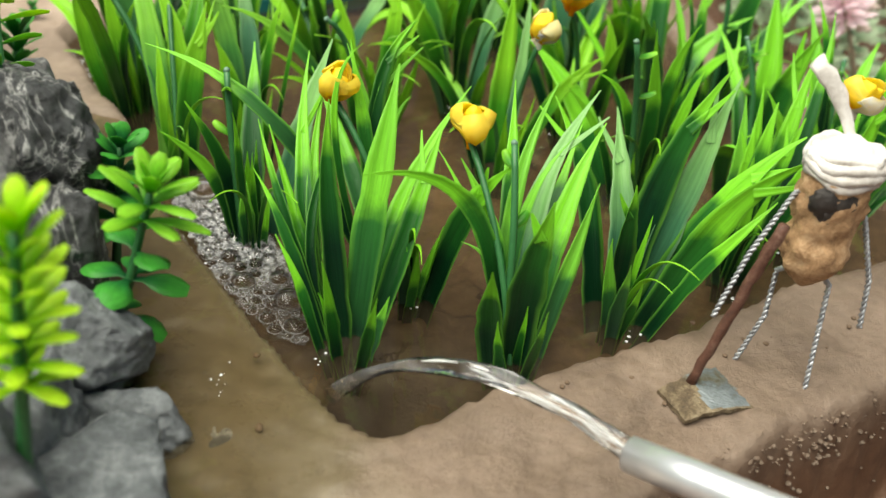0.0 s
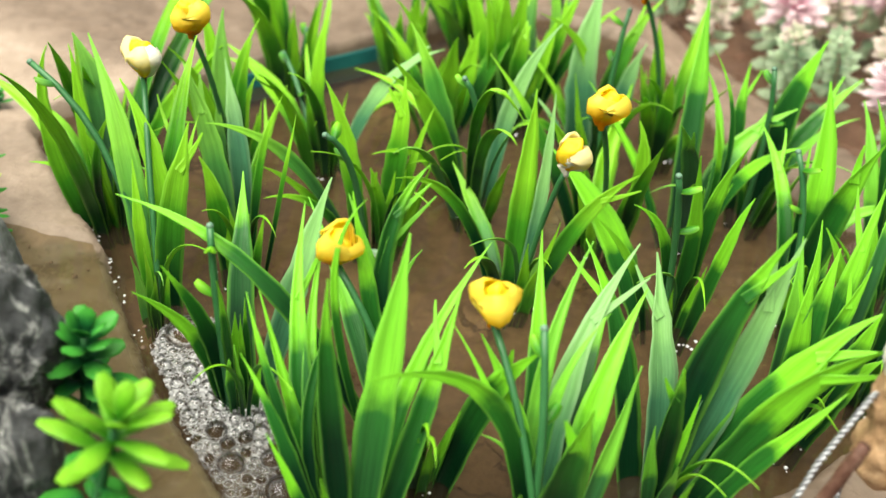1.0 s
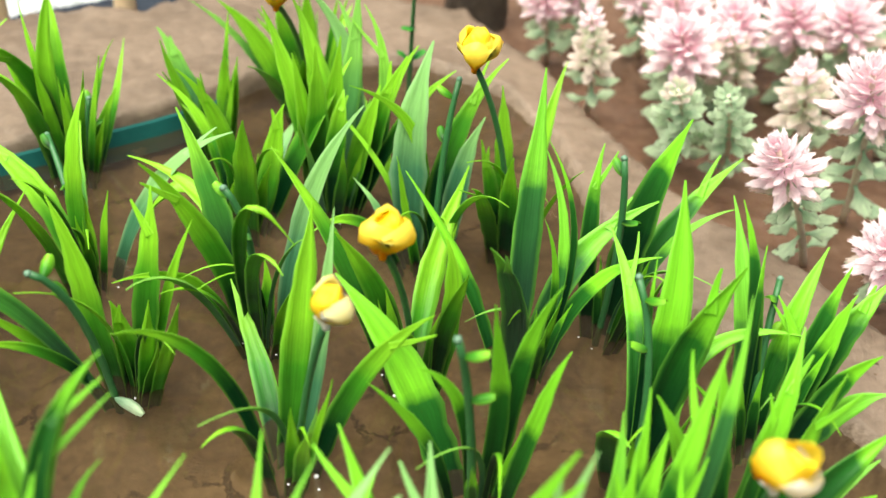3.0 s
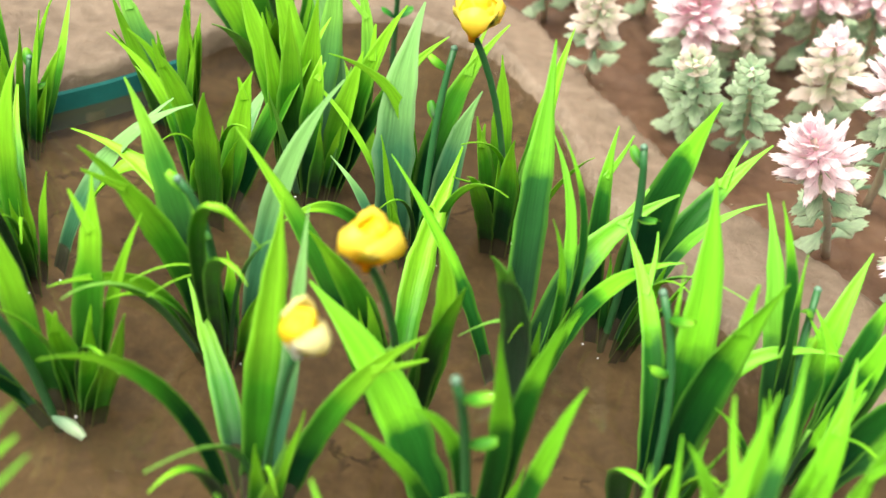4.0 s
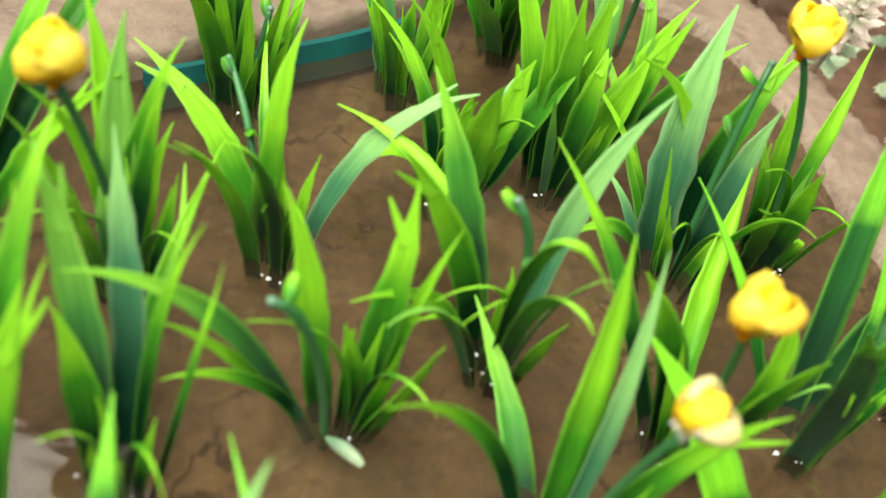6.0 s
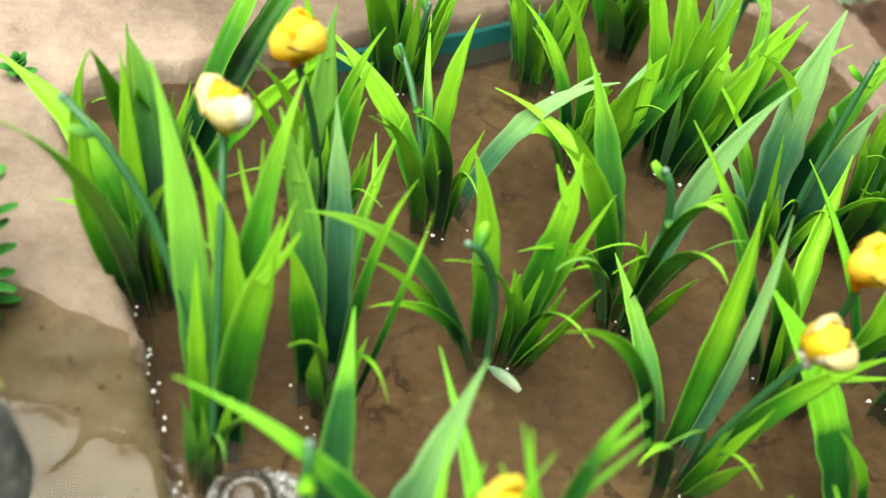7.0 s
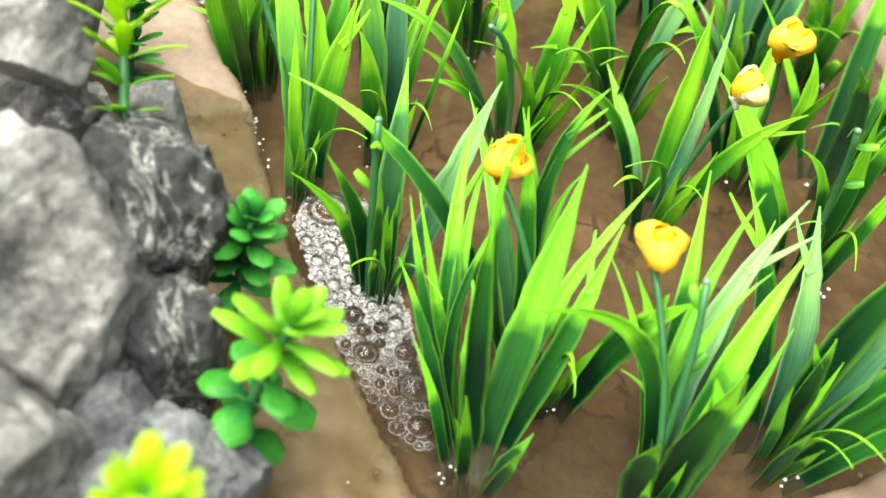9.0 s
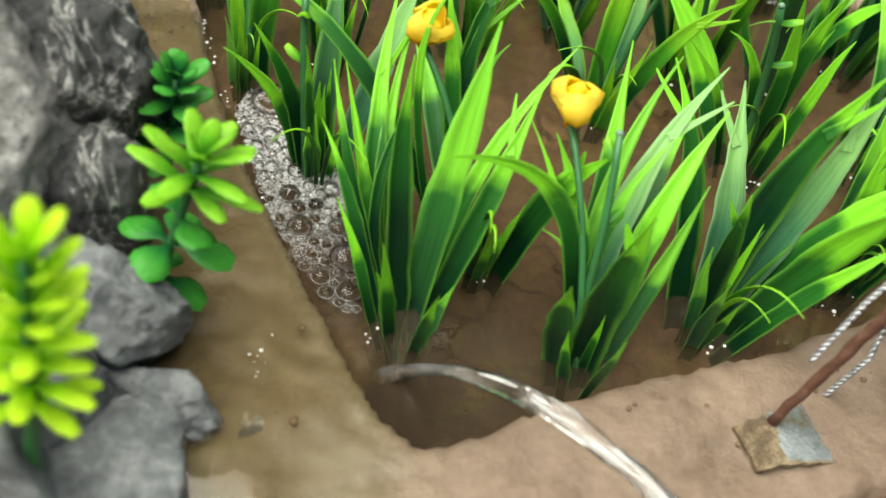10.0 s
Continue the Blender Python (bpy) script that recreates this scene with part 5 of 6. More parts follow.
def build_figure():
    bm = bmesh.new()
    base, top = Vector((0.0843, 0.2025, 0.0265)), Vector((0.0850, 0.2048, 0.0580))
    line = [base.lerp(top, i / 22) for i in range(23)]
    prof = [0.001 + 0.0066 * math.sin(min(1, (i / 22) * 3.2) * math.pi / 2) - 0.0011 * math.exp(-((i / 22 - 0.47) / 0.11) ** 2) for i in range(23)]
    lathe(bm, line, prof, 40, 0, 0.2)
    axis = (top - base).normalized()
    # cloth band wound round the head, with the knotted crown and its tail
    for k, (z, r, th) in enumerate(((0.0290, 0.0072, 0.0014), (0.0308, 0.0076, 0.0015), (0.0326, 0.0075, 0.0015), (0.0342, 0.0068, 0.0014))):
        c = base + axis * z
        a = axis.cross(Vector((0, 1, 0))).normalized()
        b = axis.cross(a)
        ring = [c + (a * math.cos(q * math.tau / 24) + b * math.sin(q * math.tau / 24)) * r + axis * 0.0007 * math.sin(q * 0.9 + k) for q in range(25)]
        lathe(bm, ring, th, 10, 1, 0.3, k * 3.0)
    crown = [base + axis * (0.032 + 0.0012 * i) for i in range(6)]
    lathe(bm, crown, [0.0070, 0.0070, 0.0064, 0.0052, 0.0034, 0.0016], 20, 1, 0.24, 9.0)
    tail = bez(base + axis * 0.0360, Vector((0.0835, 0.2080, 0.0690)), Vector((0.0735, 0.2092, 0.0785)), 12)
    flat = (tail[-1] - tail[0]).cross(Vector((0.2, -0.9, 0.5))).normalized()
    lathe_at = len(bm.verts)
    lathe(bm, tail, [0.0020, 0.0014, 0.0012, 0.0012, 0.0013, 0.0014, 0.0016, 0.0018, 0.0019, 0.0020, 0.0021, 0.0021, 0.0018], 14, 1, 0.45, 4.0)
    thin = (tail[-1] - tail[0]).cross(flat).normalized()
    bm.verts.ensure_lookup_table()
    for v in bm.verts[lathe_at:]:
        near = min(tail, key=lambda q: (q - v.co).length)
        v.co -= thin * ((v.co - near).dot(thin) * 0.55)
    # charred patch on the shell
    for dx, dz, r in ((-0.0020, 0.0002, 0.0034), (0.0014, 0.0002, 0.0030), (-0.0004, -0.0022, 0.0026), (0.0032, 0.0012, 0.0019), (-0.0030, 0.0022, 0.0020)):
        c = base + axis * (0.0235 + dz) + Vector((dx - 0.0015, -0.0064, 0.0008))
        geom = bmesh.ops.create_icosphere(bm, subdivisions=3, radius=r)
        for v in geom["verts"]:
            v.co = Vector((v.co.x, v.co.y * 0.45, v.co.z)) * (1 + 0.3 * noise.noise(v.co * 900)) + c
            for f in v.link_faces:
                f.material_index = 3
    sh, el = Vector((0.0782, 0.2050, 0.0500)), Vector((0.0690, 0.1980, 0.0360))
    twisted(bm, [sh, Vector((0.0765, 0.2040, 0.0492)), el, Vector((0.0633, 0.1916, 0.0220))], 0.00042, 2)
    twisted(bm, [Vector((0.0905, 0.2055, 0.0480)), Vector((0.0945, 0.2060, 0.0440)), Vector((0.0990, 0.2020, 0.0300)), Vector((0.0995, 0.1985, 0.0190))], 0.00042, 2)
    twisted(bm, [Vector((0.0880, 0.2030, 0.0300)), Vector((0.0915, 0.2040, 0.0260)), Vector((0.0898, 0.1917, 0.0030))], 0.00042, 2)
    twisted(bm, [Vector((0.0808, 0.2040, 0.0300)), Vector((0.0800, 0.2080, 0.0260)), Vector((0.0784, 0.2016, 0.0170)), Vector((0.0743, 0.2001, 0.0030))], 0.00042, 2)
    ob = part("figurine", bm, [M_SHELL, M_CLOTH, M_WIRE, M_CHAR])
    return tagged(ob, "peanut-shell figurine with cloth cap and twisted wire limbs on the bank", "figurine")


build_figure()


def build_hoe():
    root = new("hoe")
    root.location = (0.0615, 0.1868, 0.005)
    bm = bmesh.new()
    head = Vector((0.0105, 0.0045, 0.0425))
    line = [head * (i / 14) + Vector((0, 0, 0.0008)) for i in range(15)]
    lathe(bm, line, [0.0013, 0.0012, 0.0011, 0.0012, 0.0011, 0.0012, 0.0012, 0.0012, 0.0013, 0.0013, 0.0013, 0.0014, 0.0014, 0.0015, 0.0014], 10, 0, 0.4, 2.0)
    part("handle", bm, M_RUST, root, "rusty brown iron rod handle")
    bm = bmesh.new()
    rows = []
    c = [Vector((-0.0077, -0.0030, 0)), Vector((-0.0023, -0.0122, 0)), Vector((0.0142, -0.0050, 0)), Vector((0.0070, 0.0078, 0))]
    n = 26
    for i in range(n + 1):
        row = []
        for j in range(n + 1):
            u, v = i / n, j / n
            p = (c[0] * (1 - u) + c[1] * u) * (1 - v) + (c[3] * (1 - u) + c[2] * u) * v
            worn = 0.0007 if i in (0, n) or j in (0, n) else 0.0002
            p = p + Vector((worn * noise.noise(p * 500), worn * noise.noise(p * 430 + Vector((3, 0, 0))), 0.0012 - 0.0022 * (v - 0.5) ** 2 * 2 + 0.00012 * noise.noise(p * 1500)))
            row.append(bm.verts.new(p))
        rows.append(row)
    for i in range(n):
        for j in range(n):
            f = bm.faces.new((rows[i][j], rows[i + 1][j], rows[i + 1][j + 1], rows[i][j + 1]))
            q = f.calc_center_median()
            edge = noise.fractal(q * 260, 0.9, 2.0, 4)
            # rust has taken the end by the handle and the front edge
            f.material_index = 1 if j / n + 0.16 * edge < 0.36 or i / n + 0.08 * edge > 0.93 else 0
    ext = bmesh.ops.extrude_face_region(bm, geom=bm.faces[:])
    for v in ext["geom"]:
        if isinstance(v, bmesh.types.BMVert):
            v.co.z -= 0.0012
    bmesh.ops.recalc_face_normals(bm, faces=bm.faces[:])
    part("hoe_blade", bm, [M_PLATE, M_CRUST], root, "worn grey metal plate, half of it brown with rust", smooth=False)
    return tagged(root, "toy hoe with a rusty handle leaning on the bank", "hoe")


build_hoe()


# ---- spout and jet ----
def build_spout():
    bm = bmesh.new()
    a, b = Vector((0.0415, 0.1470, 0.0195)), Vector((0.1050, 0.0980, 0.0400))
    outer = tube(bm, [a.lerp(b, i / 6) for i in range(7)], 0.0037, 24, cap=False)
    inner = tube(bm, [a.lerp(b, i / 6) for i in range(7)], 0.0030, 24, cap=False)
    for q in (0, -1):
        for k in range(24):
            bm.faces.new((outer[q][k], outer[q][(k + 1) % 24], inner[q][(k + 1) % 24], inner[q][k]))
    bmesh.ops.recalc_face_normals(bm, faces=bm.faces[:])
    tagged(part("spout", bm, M_STEEL), "brushed steel tube pouring water over the bank", "pipe")


build_spout()

M_CLEAR = water_mat("clear_water", (0.97, 0.965, 0.955), (0.80, 0.79, 0.80), 0.05, 0.35, 130, 120.0, -0.6, 2.2)


def build_jet():
    bm = bmesh.new()
    p0, p1, p2 = Vector((0.0430, 0.1458, 0.0200)), Vector((0.0020, 0.1710, 0.0300)), Vector((-0.0205, 0.1772, -0.0035))
    line = bez(p0, p1, p2, 40)
    rad = [0.0023 - 0.0011 * i / 40 - 0.0003 * math.sin(i * 0.25) for i in range(41)]
    for i in range(30, 41):
        rad[i] += 0.0006 * (i - 30) / 10
    rings = tube(bm, line, rad, 16)
    for ring in rings:
        c = sum((v.co for v in ring), Vector()) / 16
        for v in ring:
            v.co = c + (v.co - c) * (1 + 0.30 * noise.fractal(Vector((v.co.x * 110, (v.co.y - c.y) * 600, (v.co.z - c.z) * 600)), 0.9, 2.0, 3))
    ob = part("water_jet", bm, M_CLEAR)
    # short white strands put in as the jet's highlights, closest together at the mouth
    r = random.Random(8)
    for k in range(22):
        i0, n = int(22 * r.random() ** 1.6), r.randint(3, 6)
        a, lift = r.uniform(0, math.tau), r.uniform(0.45, 1.0)
        path = [line[i] + Vector((0.35 * math.sin(a + 0.12 * i), 0.5 * math.sin(a + 0.12 * i), math.cos(a + 0.12 * i))).normalized() * (rad[i] * lift) for i in range(i0, i0 + n)]
        th = r.uniform(0.00010, 0.00034)
        bm = bmesh.new()
        tube(bm, path, [th * (0.15 + math.sin((i + 0.5) / n * math.pi)) for i in range(n)], 7)
        part("strand", bm, M_FOAM_GLINT, ob, "white strand put in for a highlight on the jet")
    return tagged(ob, "clear arc of water falling from the spout into the paddy", "water")


build_jet()


# ---- foam and bubbles ----
def bubble_mat():
    m = bpy.data.materials.new("bubble_film")
    m.use_nodes = True
    t = m.node_tree
    t.nodes.remove(t.nodes["Principled BSDF"])
    clear, gloss, milk = t.nodes.new("ShaderNodeBsdfTransparent"), t.nodes.new("ShaderNodeBsdfGlossy"), t.nodes.new("ShaderNodeBsdfTranslucent")
    gloss.inputs["Roughness"].default_value = 0.04
    milk.inputs[0].default_value = (0.9, 0.92, 0.95, 1)
    lw = t.nodes.new("ShaderNodeLayerWeight")
    lw.inputs[0].default_value = 0.32
    a, b = t.nodes.new("ShaderNodeMixShader"), t.nodes.new("ShaderNodeMixShader")
    a.inputs[0].default_value = 0.10
    t.links.new(clear.outputs[0], a.inputs[1])
    t.links.new(milk.outputs[0], a.inputs[2])
    t.links.new(lw.outputs[0], b.inputs[0])
    t.links.new(a.outputs[0], b.inputs[1])
    t.links.new(gloss.outputs[0], b.inputs[2])
    t.links.new(b.outputs[0], t.nodes["Material Output"].inputs[0])
    return m


M_BUBBLE = bubble_mat()


def dome(bm, c, r, seg=12, rings=5, squash=1.0, mat_index=0):
    rows = []
    for i in range(rings):
        a = i / rings * math.pi / 2
        rows.append([bm.verts.new(c + Vector((math.cos(k * math.tau / seg) * math.cos(a) * r, math.sin(k * math.tau / seg) * math.cos(a) * r, math.sin(a) * r * squash))) for k in range(seg)])
    tip = bm.verts.new(c + Vector((0, 0, r * squash)))
    for u, v in zip(rows, rows[1:]):
        for k in range(seg):
            bm.faces.new((u[k], u[(k + 1) % seg], v[(k + 1) % seg], v[k])).material_index = mat_index
    for k in range(seg):
        bm.faces.new((rows[-1][k], rows[-1][(k + 1) % seg], tip)).material_index = mat_index


def lip(bm, c, r, th, seg=14):
    """The white rim of liquid where a bubble stands."""
    ring = [c + Vector((math.cos(k * math.tau / seg) * r, math.sin(k * math.tau / seg) * r, 0)) for k in range(seg + 1)]
    tube(bm, ring, th, 4, 1, cap=False)


FOAM = [(-0.0762, 0.2420), (-0.0760, 0.2520), (-0.0710, 0.2555), (-0.0640, 0.2580), (-0.0570, 0.2560), (-0.0520, 0.2500), (-0.0460, 0.2330), (-0.0400, 0.2230),
        (-0.0350, 0.2120), (-0.0290, 0.1960), (-0.0275, 0.1885), (-0.0345, 0.1885), (-0.0470, 0.2000), (-0.0550, 0.2095), (-0.0620, 0.2190), (-0.0690, 0.2310)]


def build_foam():
    """Clear bubbles of all sizes, the large ones first, then fine beads packed between them; returns where they stand."""
    r = random.Random(11)
    bm = bmesh.new()
    placed = []

    def bubble(x, y, s, squash):
        placed.append((x, y, s))
        big = s > 0.0014
        dome(bm, Vector((x, y, 0.0009)), s, 26 if s > 0.003 else 16 if big else 9, 9 if s > 0.003 else 6 if big else 3, squash)
        if s > 0.0008:
            lip(bm, Vector((x, y, 0.0013)), s * 0.98, 0.00002 + s * 0.009, 26 if s > 0.003 else 14)

    bubble(-0.0685, 0.2500, 0.0056, 0.75)
    bubble(-0.0352, 0.2040, 0.0042, 0.8)
    bubble(-0.0480, 0.2095, 0.0032, 0.8)
    bubble(-0.0395, 0.2125, 0.0028, 0.8)
    bubble(-0.0320, 0.1945, 0.0030, 0.7)
    for size in [0.0024] * 9 + [0.0017] * 36 + [0.0012] * 90 + [0.0008] * 230 + [0.0005] * 600:
        for _ in range(30):
            x, y = r.uniform(-0.0765, -0.027), r.uniform(0.188, 0.258)
            if size < 0.001 and r.random() < (0.218 - y) * 40:
                continue
            if signed(np.array([x]), np.array([y]), FOAM)[0] > -0.9 * size:
                continue
            s = size * r.uniform(0.8, 1.2)
            if all((x - a) ** 2 + (y - b) ** 2 > (0.84 * (s + q)) ** 2 for a, b, q in placed):
                bubble(x, y, s, 0.9)
                break
    for _ in range(1500):
        x, y = r.uniform(-0.0765, -0.027), r.uniform(0.188, 0.258)
        if signed(np.array([x]), np.array([y]), FOAM)[0] > -0.0003 or r.random() < max(0.0, 0.222 - y) * 45:
            continue
        if any((x - a) ** 2 + (y - b) ** 2 < (0.96 * q) ** 2 for a, b, q in placed):
            continue
        dome(bm, Vector((x, y, 0.0007)), r.choice((0.00015, 0.0002, 0.00025, 0.00035)), 6, 2, 0.9, 1)
    for k in range(26):
        x, y, s = -0.0430 + r.gauss(0, 0.0015), 0.1670 + r.gauss(0, 0.0030), 0.00016 + 0.0004 * r.random() ** 3
        dome(bm, Vector((x, y, 0.0058)), s, 8, 3, 0.5, 1 if k % 4 == 0 else 0)
    ob = part("foam", bm, [M_BUBBLE, M_BEAD])
    tagged(ob, "patch of clear soapy bubbles floating against the bank", "foam", kind="stuff")
    return placed


BUBBLES = build_foam()


def froth_mat():
    """Milky froth, thin and broken at the edges."""
    m = bpy.data.materials.new("froth_film")
    m.use_nodes = True
    q = m.node_tree
    bsdf = q.nodes["Principled BSDF"]
    bsdf.inputs["Base Color"].default_value = (0.68, 0.68, 0.695, 1)
    bsdf.inputs["Roughness"].default_value = 0.3
    co = q.nodes.new("ShaderNodeTexCoord")
    v = node(q, "ShaderNodeTexVoronoi", Scale=620.0)
    n = node(q, "ShaderNodeTexNoise", Scale=150.0, Detail=6.0, Roughness=0.7)
    q.links.new(co.outputs["Object"], v.inputs["Vector"])
    q.links.new(co.outputs["Object"], n.inputs["Vector"])
    b = node(q, "ShaderNodeBump", Strength=1.0, Distance=0.0012)
    q.links.new(v.outputs["Distance"], b.inputs["Height"])
    q.links.new(b.outputs[0], bsdf.inputs["Normal"])
    mr = q.nodes.new("ShaderNodeMapRange")
    mr.inputs[1].default_value, mr.inputs[2].default_value, mr.inputs[3].default_value, mr.inputs[4].default_value = 0.42, 0.84, 0.06, 0.74
    cell = node(q, "ShaderNodeTexVoronoi", Scale=480.0)
    cell.feature = "DISTANCE_TO_EDGE"
    q.links.new(co.outputs["Object"], cell.inputs["Vector"])
    fine = node(q, "ShaderNodeTexVoronoi", Scale=1300.0)
    fine.feature = "DISTANCE_TO_EDGE"
    q.links.new(co.outputs["Object"], fine.inputs["Vector"])
    low = q.nodes.new("ShaderNodeMath")
    low.operation = "MINIMUM"
    q.links.new(cell.outputs["Distance"], low.inputs[0])
    q.links.new(fine.outputs["Distance"], low.inputs[1])
    wall = q.nodes.new("ShaderNodeMapRange")
    wall.inputs[1].default_value, wall.inputs[2].default_value, wall.inputs[3].default_value, wall.inputs[4].default_value = 0.03, 0.22, 0.30, -0.06
    q.links.new(low.outputs[0], wall.inputs[0])
    total = q.nodes.new("ShaderNodeMath")
    total.operation = "ADD"
    q.links.new(n.outputs[0], total.inputs[0])
    q.links.new(wall.outputs[0], total.inputs[1])
    q.links.new(total.outputs[0], mr.inputs[0])
    clear, mx = q.nodes.new("ShaderNodeBsdfTransparent"), q.nodes.new("ShaderNodeMixShader")
    sp = q.nodes.new("ShaderNodeSeparateXYZ")
    q.links.new(co.outputs["Object"], sp.inputs[0])
    thin = q.nodes.new("ShaderNodeMapRange")
    thin.inputs[1].default_value, thin.inputs[2].default_value, thin.inputs[3].default_value = 0.200, 0.226, 0.12
    q.links.new(sp.outputs["Y"], thin.inputs[0])
    cover = q.nodes.new("ShaderNodeMath")
    cover.operation = "MULTIPLY"
    q.links.new(mr.outputs[0], cover.inputs[0])
    q.links.new(thin.outputs[0], cover.inputs[1])
    q.links.new(cover.outputs[0], mx.inputs[0])
    q.links.new(clear.outputs[0], mx.inputs[1])
    q.links.new(bsdf.outputs[0], mx.inputs[2])
    q.links.new(mx.outputs[0], q.nodes["Material Output"].inputs[0])
    return m


M_FROTH = froth_mat()


def build_froth():
    """The low white froth between the bubbles: a lumpy skin with holes where the bubbles stand and a ragged edge."""
    bm = bmesh.new()
    step_, cells = 0.0005, {}
    xs, ys = np.arange(-0.078, -0.026, step_), np.arange(0.187, 0.260, step_)
    gx, gy = np.meshgrid(xs, ys)
    d = signed(gx, gy, FOAM)
    hole = np.full(gx.shape, 1.0)
    for a, b, q in BUBBLES:
        if q > 0.004 or q > 0.0013 and b < 0.219:
            hole = np.minimum(hole, np.hypot(gx - a, gy - b) / q)
    for j in range(len(ys)):
        for i in range(len(xs)):
            x, y = float(gx[j, i]), float(gy[j, i])
            w = noise.fractal(Vector((x * 260, y * 260, 5)), 0.9, 2.0, 3)
            if d[j, i] + 0.0010 * w < -0.0004 and hole[j, i] > 0.56:
                lift = min(1.0, -float(d[j, i]) / 0.002)
                cells[i, j] = bm.verts.new((x, y, 0.0003 + lift * (0.0006 + 0.0005 * w)))
    for i, j in list(cells):
        q = [(i, j), (i + 1, j), (i + 1, j + 1), (i, j + 1)]
        if all(k in cells for k in q):
            bm.faces.new([cells[k] for k in q])
    ob = part("froth", bm, M_FROTH)
    return tagged(ob, "fine white froth between the larger bubbles", "foam", kind="stuff")


build_froth()


def build_drops():
    """White beads for the bubbles and glints of water where the leaves meet the surface and along the wet lip of the
    bank.
    """
    r = random.Random(21)
    bm = bmesh.new()
    for x, y in FEET:
        lead = r.uniform(-3.2, -0.2)
        for _ in range(r.randint(2, 6)):
            a, d = r.gauss(lead, 0.6), r.uniform(0.0045, 0.009)
            dome(bm, Vector((x + math.cos(a) * d, y + math.sin(a) * d, 0.0001)), r.choice((0.0002, 0.00025, 0.0003, 0.0003, 0.0004, 0.00055)), 8, 3, r.uniform(0.3, 0.9))
    for i in range(46):
        t = r.random() ** 0.7
        x, y = -0.137 + t * 0.05, 0.331 - t * 0.072
        dome(bm, Vector((x + r.gauss(0.0005, 0.0008), y + r.gauss(0.0003, 0.0008), 0.0002)), r.uniform(0.0002, 0.0006), 8, 3, 0.6)
    ob = part("water_drops", bm, M_FOAM_GLINT)
    return tagged(ob, "white bubbles and beads painted as water glints round the plant feet", "water", kind="stuff")


build_drops()


# ---- back bank: liner strip, posts, stream froth ----
def build_strip():
    bm = bmesh.new()
    line = [(-0.0900, 0.3805), (-0.0690, 0.3975), (-0.0520, 0.4115), (-0.0400, 0.4230), (-0.0330, 0.4305)]
    prev = None
    for i, (x, y) in enumerate(line):
        row = [bm.verts.new((x + o, y - o, z)) for o, z in ((0.0046, -0.0040), (0.0016, 0.0040), (0.0004, 0.0040), (0.0004, -0.0070))]
        if prev:
            for k in range(4):
                bm.faces.new((prev[k], row[k], row[(k + 1) % 4], prev[(k + 1) % 4]))
        else:
            bm.faces.new(row[::-1])
        prev = row
    bm.faces.new(prev)
    bmesh.ops.recalc_face_normals(bm, faces=bm.faces[:])
    tagged(part("liner_strip", bm, M_TEAL, smooth=False), "teal plastic liner strip showing under the back bank", "liner")


build_strip()


def build_post(x, y, h):
    bm = bmesh.new()
    lathe(bm, [Vector((0, 0, z * h / 10 - 0.006)) for z in range(11)], [0.0046, 0.0042, 0.0036, 0.0034, 0.0033, 0.0033, 0.0032, 0.0032, 0.0032, 0.0031, 0.0029], 14, 0, 0.06, x)
    tagged(part("post", bm, M_TAN, at=(x, y, 0)), "pale tan wooden post at the edge of the stream", "post", "posts by the stream")


build_post(-0.0840, 0.4940, 0.09)
build_post(-0.1220, 0.4680, 0.09)


def build_stream_froth():
    r = random.Random(9)
    bm = bmesh.new()
    for _ in range(1100):
        t = r.random()
        x, y = -0.17 + t * 0.135, 0.452 + t * 0.098 + 0.02 * t * t
        d = abs(r.gauss(0, 0.007))
        dome(bm, Vector((x - 0.45 * d, y + 0.9 * d, -0.0042)), r.uniform(0.0008, 0.0024), 8, 3, 0.6)
    tagged(part("stream_froth", bm, M_STREAMFROTH), "white froth along the near edge of the stream", "foam", kind="stuff")


build_stream_froth()


sprig("leafy_plant", (0.0275, 0.4484, -0.004), (0.0262, 0.4400, 0.058), [(0.35, 2, 6, 4, 0.5, oval), (0.55, 1, 7, 4.5, 0.4, oval), (0.78, 2, 6, 4, 0.5, oval), (0.95, 2, 6, 4, 0.7, oval)],
      lambda a: M_GREEN, M_STEM, 0.0009, "thin dark green stalk with small leaves in the water", "plant", 61, "grass plants in the paddy")


def build_stump():
    bm = bmesh.new()
    lathe(bm, [Vector((0.0015 * math.sin(z * 0.8), 0, z * 0.007 - 0.018)) for z in range(14)], [0.0150, 0.0138, 0.0128, 0.0122, 0.0118, 0.0116, 0.0115, 0.0114, 0.0114, 0.0113, 0.0112, 0.0110, 0.0106, 0.0096], 26, 0, 0.16, 3.0)
    tagged(part("stump", bm, M_BARK, at=(0.0485, 0.5420, 0.0)), "dark brown rough wooden stump behind the back bank", "stump")


M_BARK = mat("dark_bark", [(0.012, 0.008, 0.005), (0.04, 0.026, 0.016), (0.075, 0.05, 0.032)], 90, rough=0.85, bump=1.0, bump_scale=260, dist=0.002)
build_stump()

# ---- small litter ----
def clod(x, y, z, s, seed, label="small dark clod of mud or stand-in for a hole on the bank"):
    bm = bmesh.new()
    bmesh.ops.create_icosphere(bm, subdivisions=2, radius=s)
    for v in bm.verts:
        v.co *= 1 + 0.4 * noise.noise(v.co * (0.9 / s) + Vector((seed, 0, 0)))
        v.co.z *= 0.6
    tagged(part("clod", bm, M_PEBBLE, at=(x, y, z)), label, "clod", "clods on the bank")


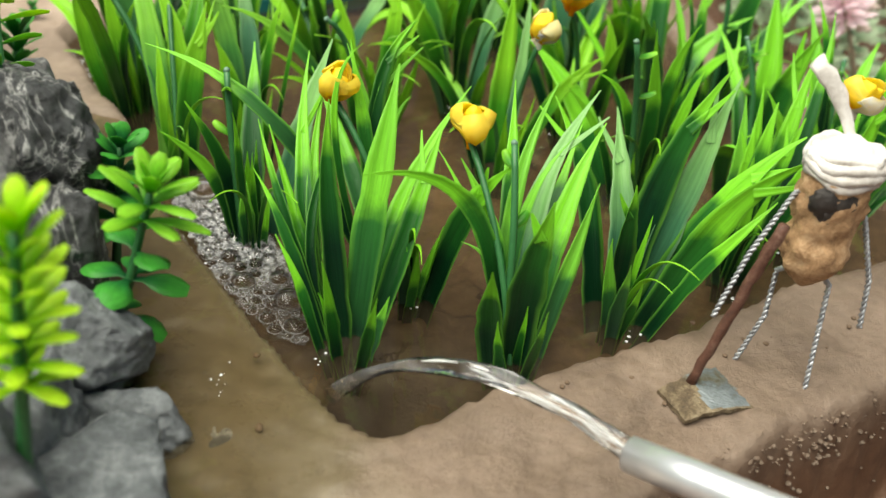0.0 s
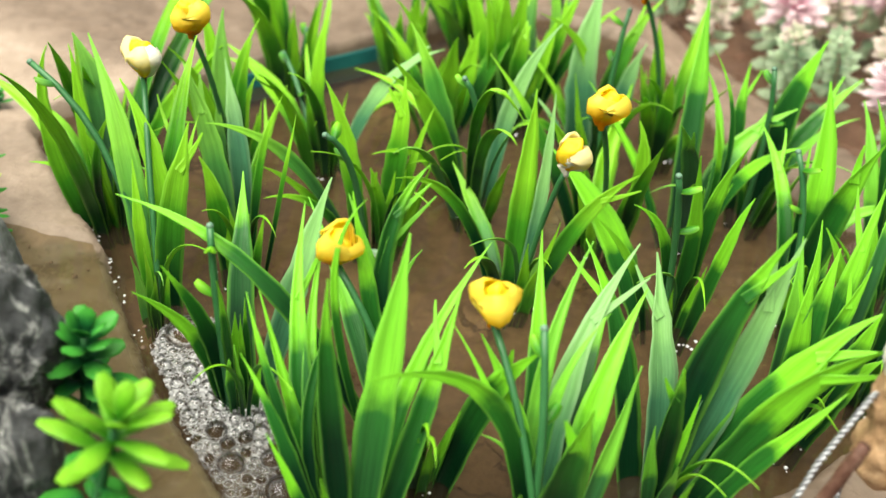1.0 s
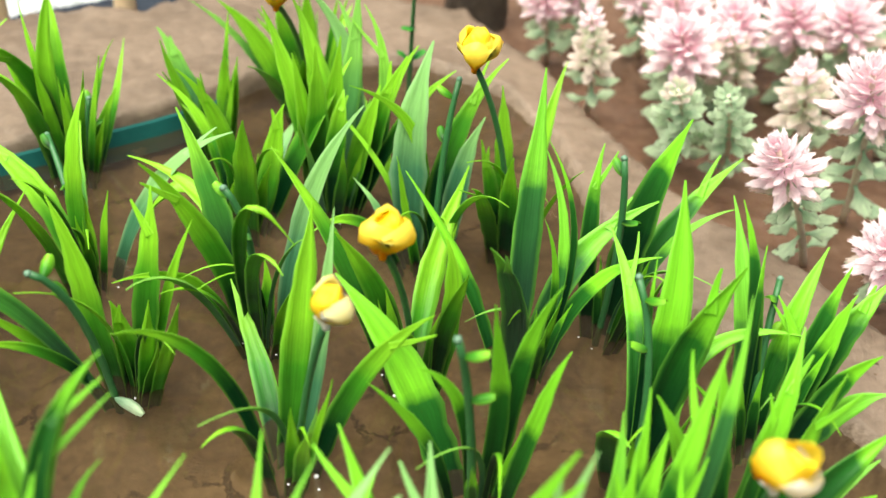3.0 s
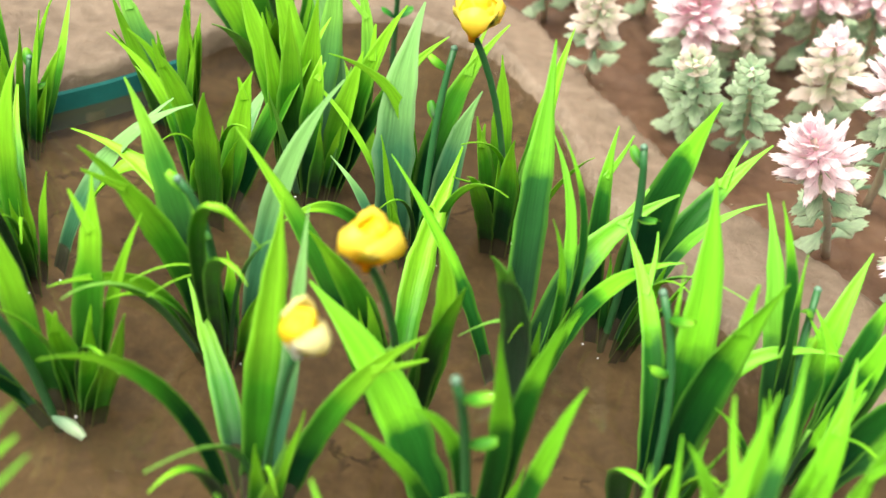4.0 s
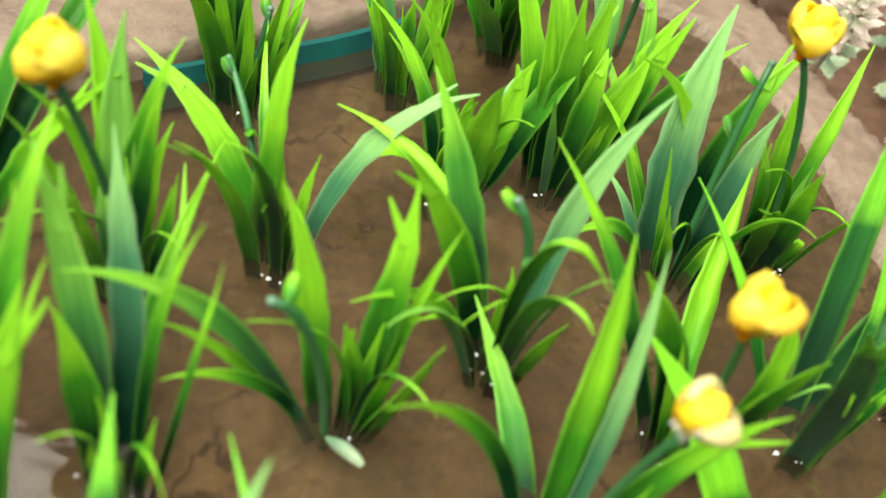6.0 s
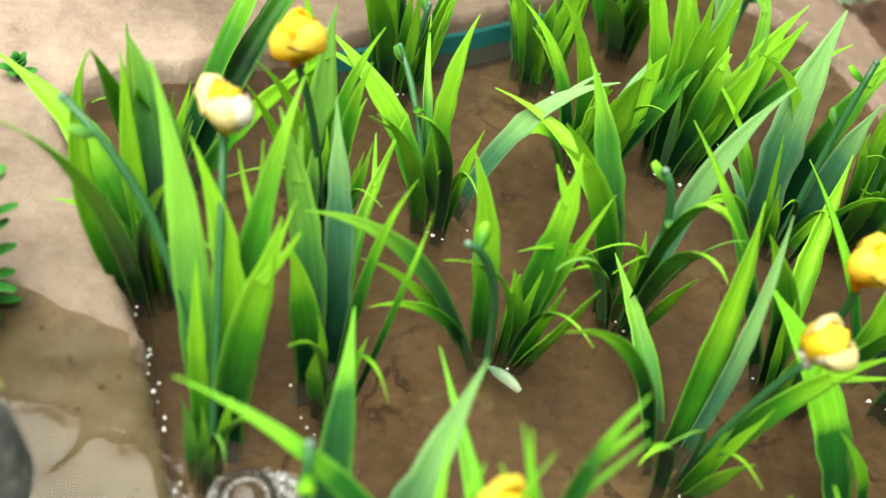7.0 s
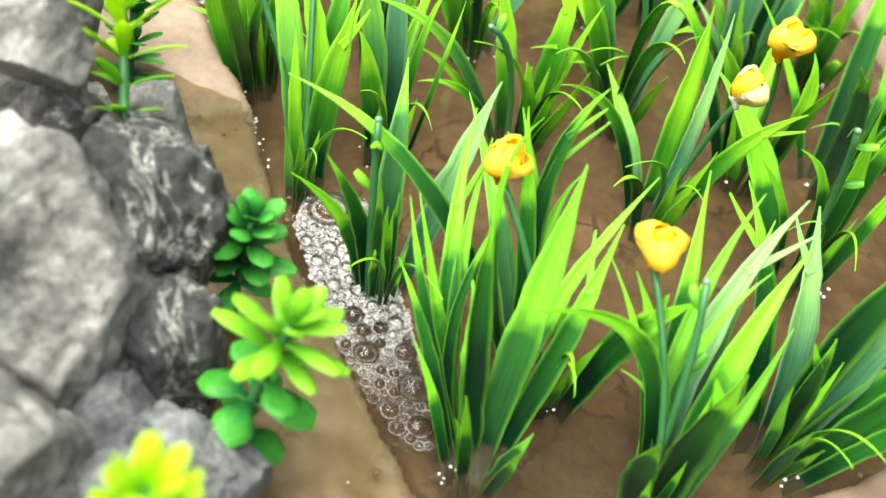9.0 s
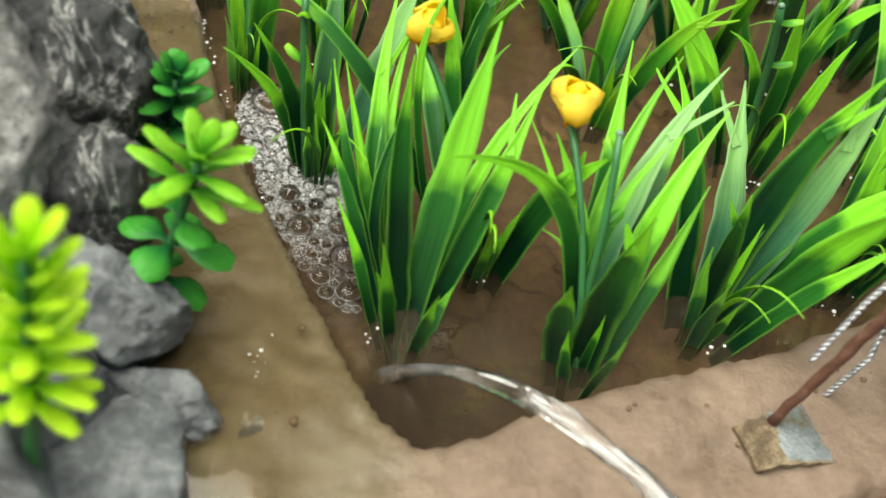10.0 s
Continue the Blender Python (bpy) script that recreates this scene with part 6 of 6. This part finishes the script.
# these two lumps stand in for small dark holes in the bank
clod(-0.0378, 0.1788, 0.0045, 0.0009, 1)
clod(-0.0325, 0.1564, 0.0045, 0.0010, 2)
lr = random.Random(17)
for i in range(46):
    t = lr.random()
    if i < 16:
        clod(-0.145 + 0.07 * t + lr.gauss(0, 0.006), 0.318 - 0.09 * t + lr.gauss(0, 0.006), 0.0044, lr.uniform(0.0003, 0.0007), i)
    elif i < 34:
        clod(0.02 + 0.09 * t + lr.gauss(0, 0.004), 0.168 + 0.055 * t + lr.gauss(0, 0.004), 0.0044, lr.uniform(0.0003, 0.0008), i)
    else:
        clod(0.165 - 0.08 * t + lr.gauss(0, 0.004), 0.325 + 0.115 * t + lr.gauss(0, 0.004), 0.0044, lr.uniform(0.0003, 0.0007), i)


def fallen_leaf(x, y, z, ang, ln, w):
    bm = bmesh.new()
    d = Vector((math.cos(ang), math.sin(ang), 0))
    blade(bm, bez(-d * ln * 0.5, Vector((0, 0, 0.002)), d * ln * 0.5, 8), w, Vector((-d.y, d.x, 0.3)), oval, cup=0.5)
    tagged(part("fallen_leaf", bm, M_SAGE, at=(x, y, z)), "pale green scrap of leaf floating by a plant", "leaf")


fallen_leaf(-0.0252, 0.2926, 0.0006, -0.5, 0.0085, 0.0026)


def build_crumbs():
    """Loose crumbs of mud along the broken outer edge of the front bank."""
    r = random.Random(31)
    bm = bmesh.new()
    line = [Vector((x, y, 0)) for x, y in OUTER[1:8]]
    for _ in range(900):
        k = r.randrange(len(line) - 1)
        a, b = line[k], line[k + 1]
        p = a.lerp(b, r.random())
        out = Vector((b.y - a.y, a.x - b.x, 0)).normalized()
        d = r.gauss(0.001, 0.0016)
        drop = min(1.0, max(0.0, (d + 0.001) / 0.0075)) ** 1.6
        c = p + out * d + Vector((0, 0, 0.0036 - 0.034 * drop))
        size = r.choice((0.0003, 0.0004, 0.0005, 0.0007, 0.0010)) * (0.35 if d < 0 else 0.7)
        lump(bm, c - Vector((0, 0, size * 0.5)), size, r.uniform(0.5, 0.9), 0.9)
    tagged(part("crumbs", bm, M_MUD), "loose mud crumbs along the broken edge of the bank", "mud", kind="stuff")


build_crumbs()
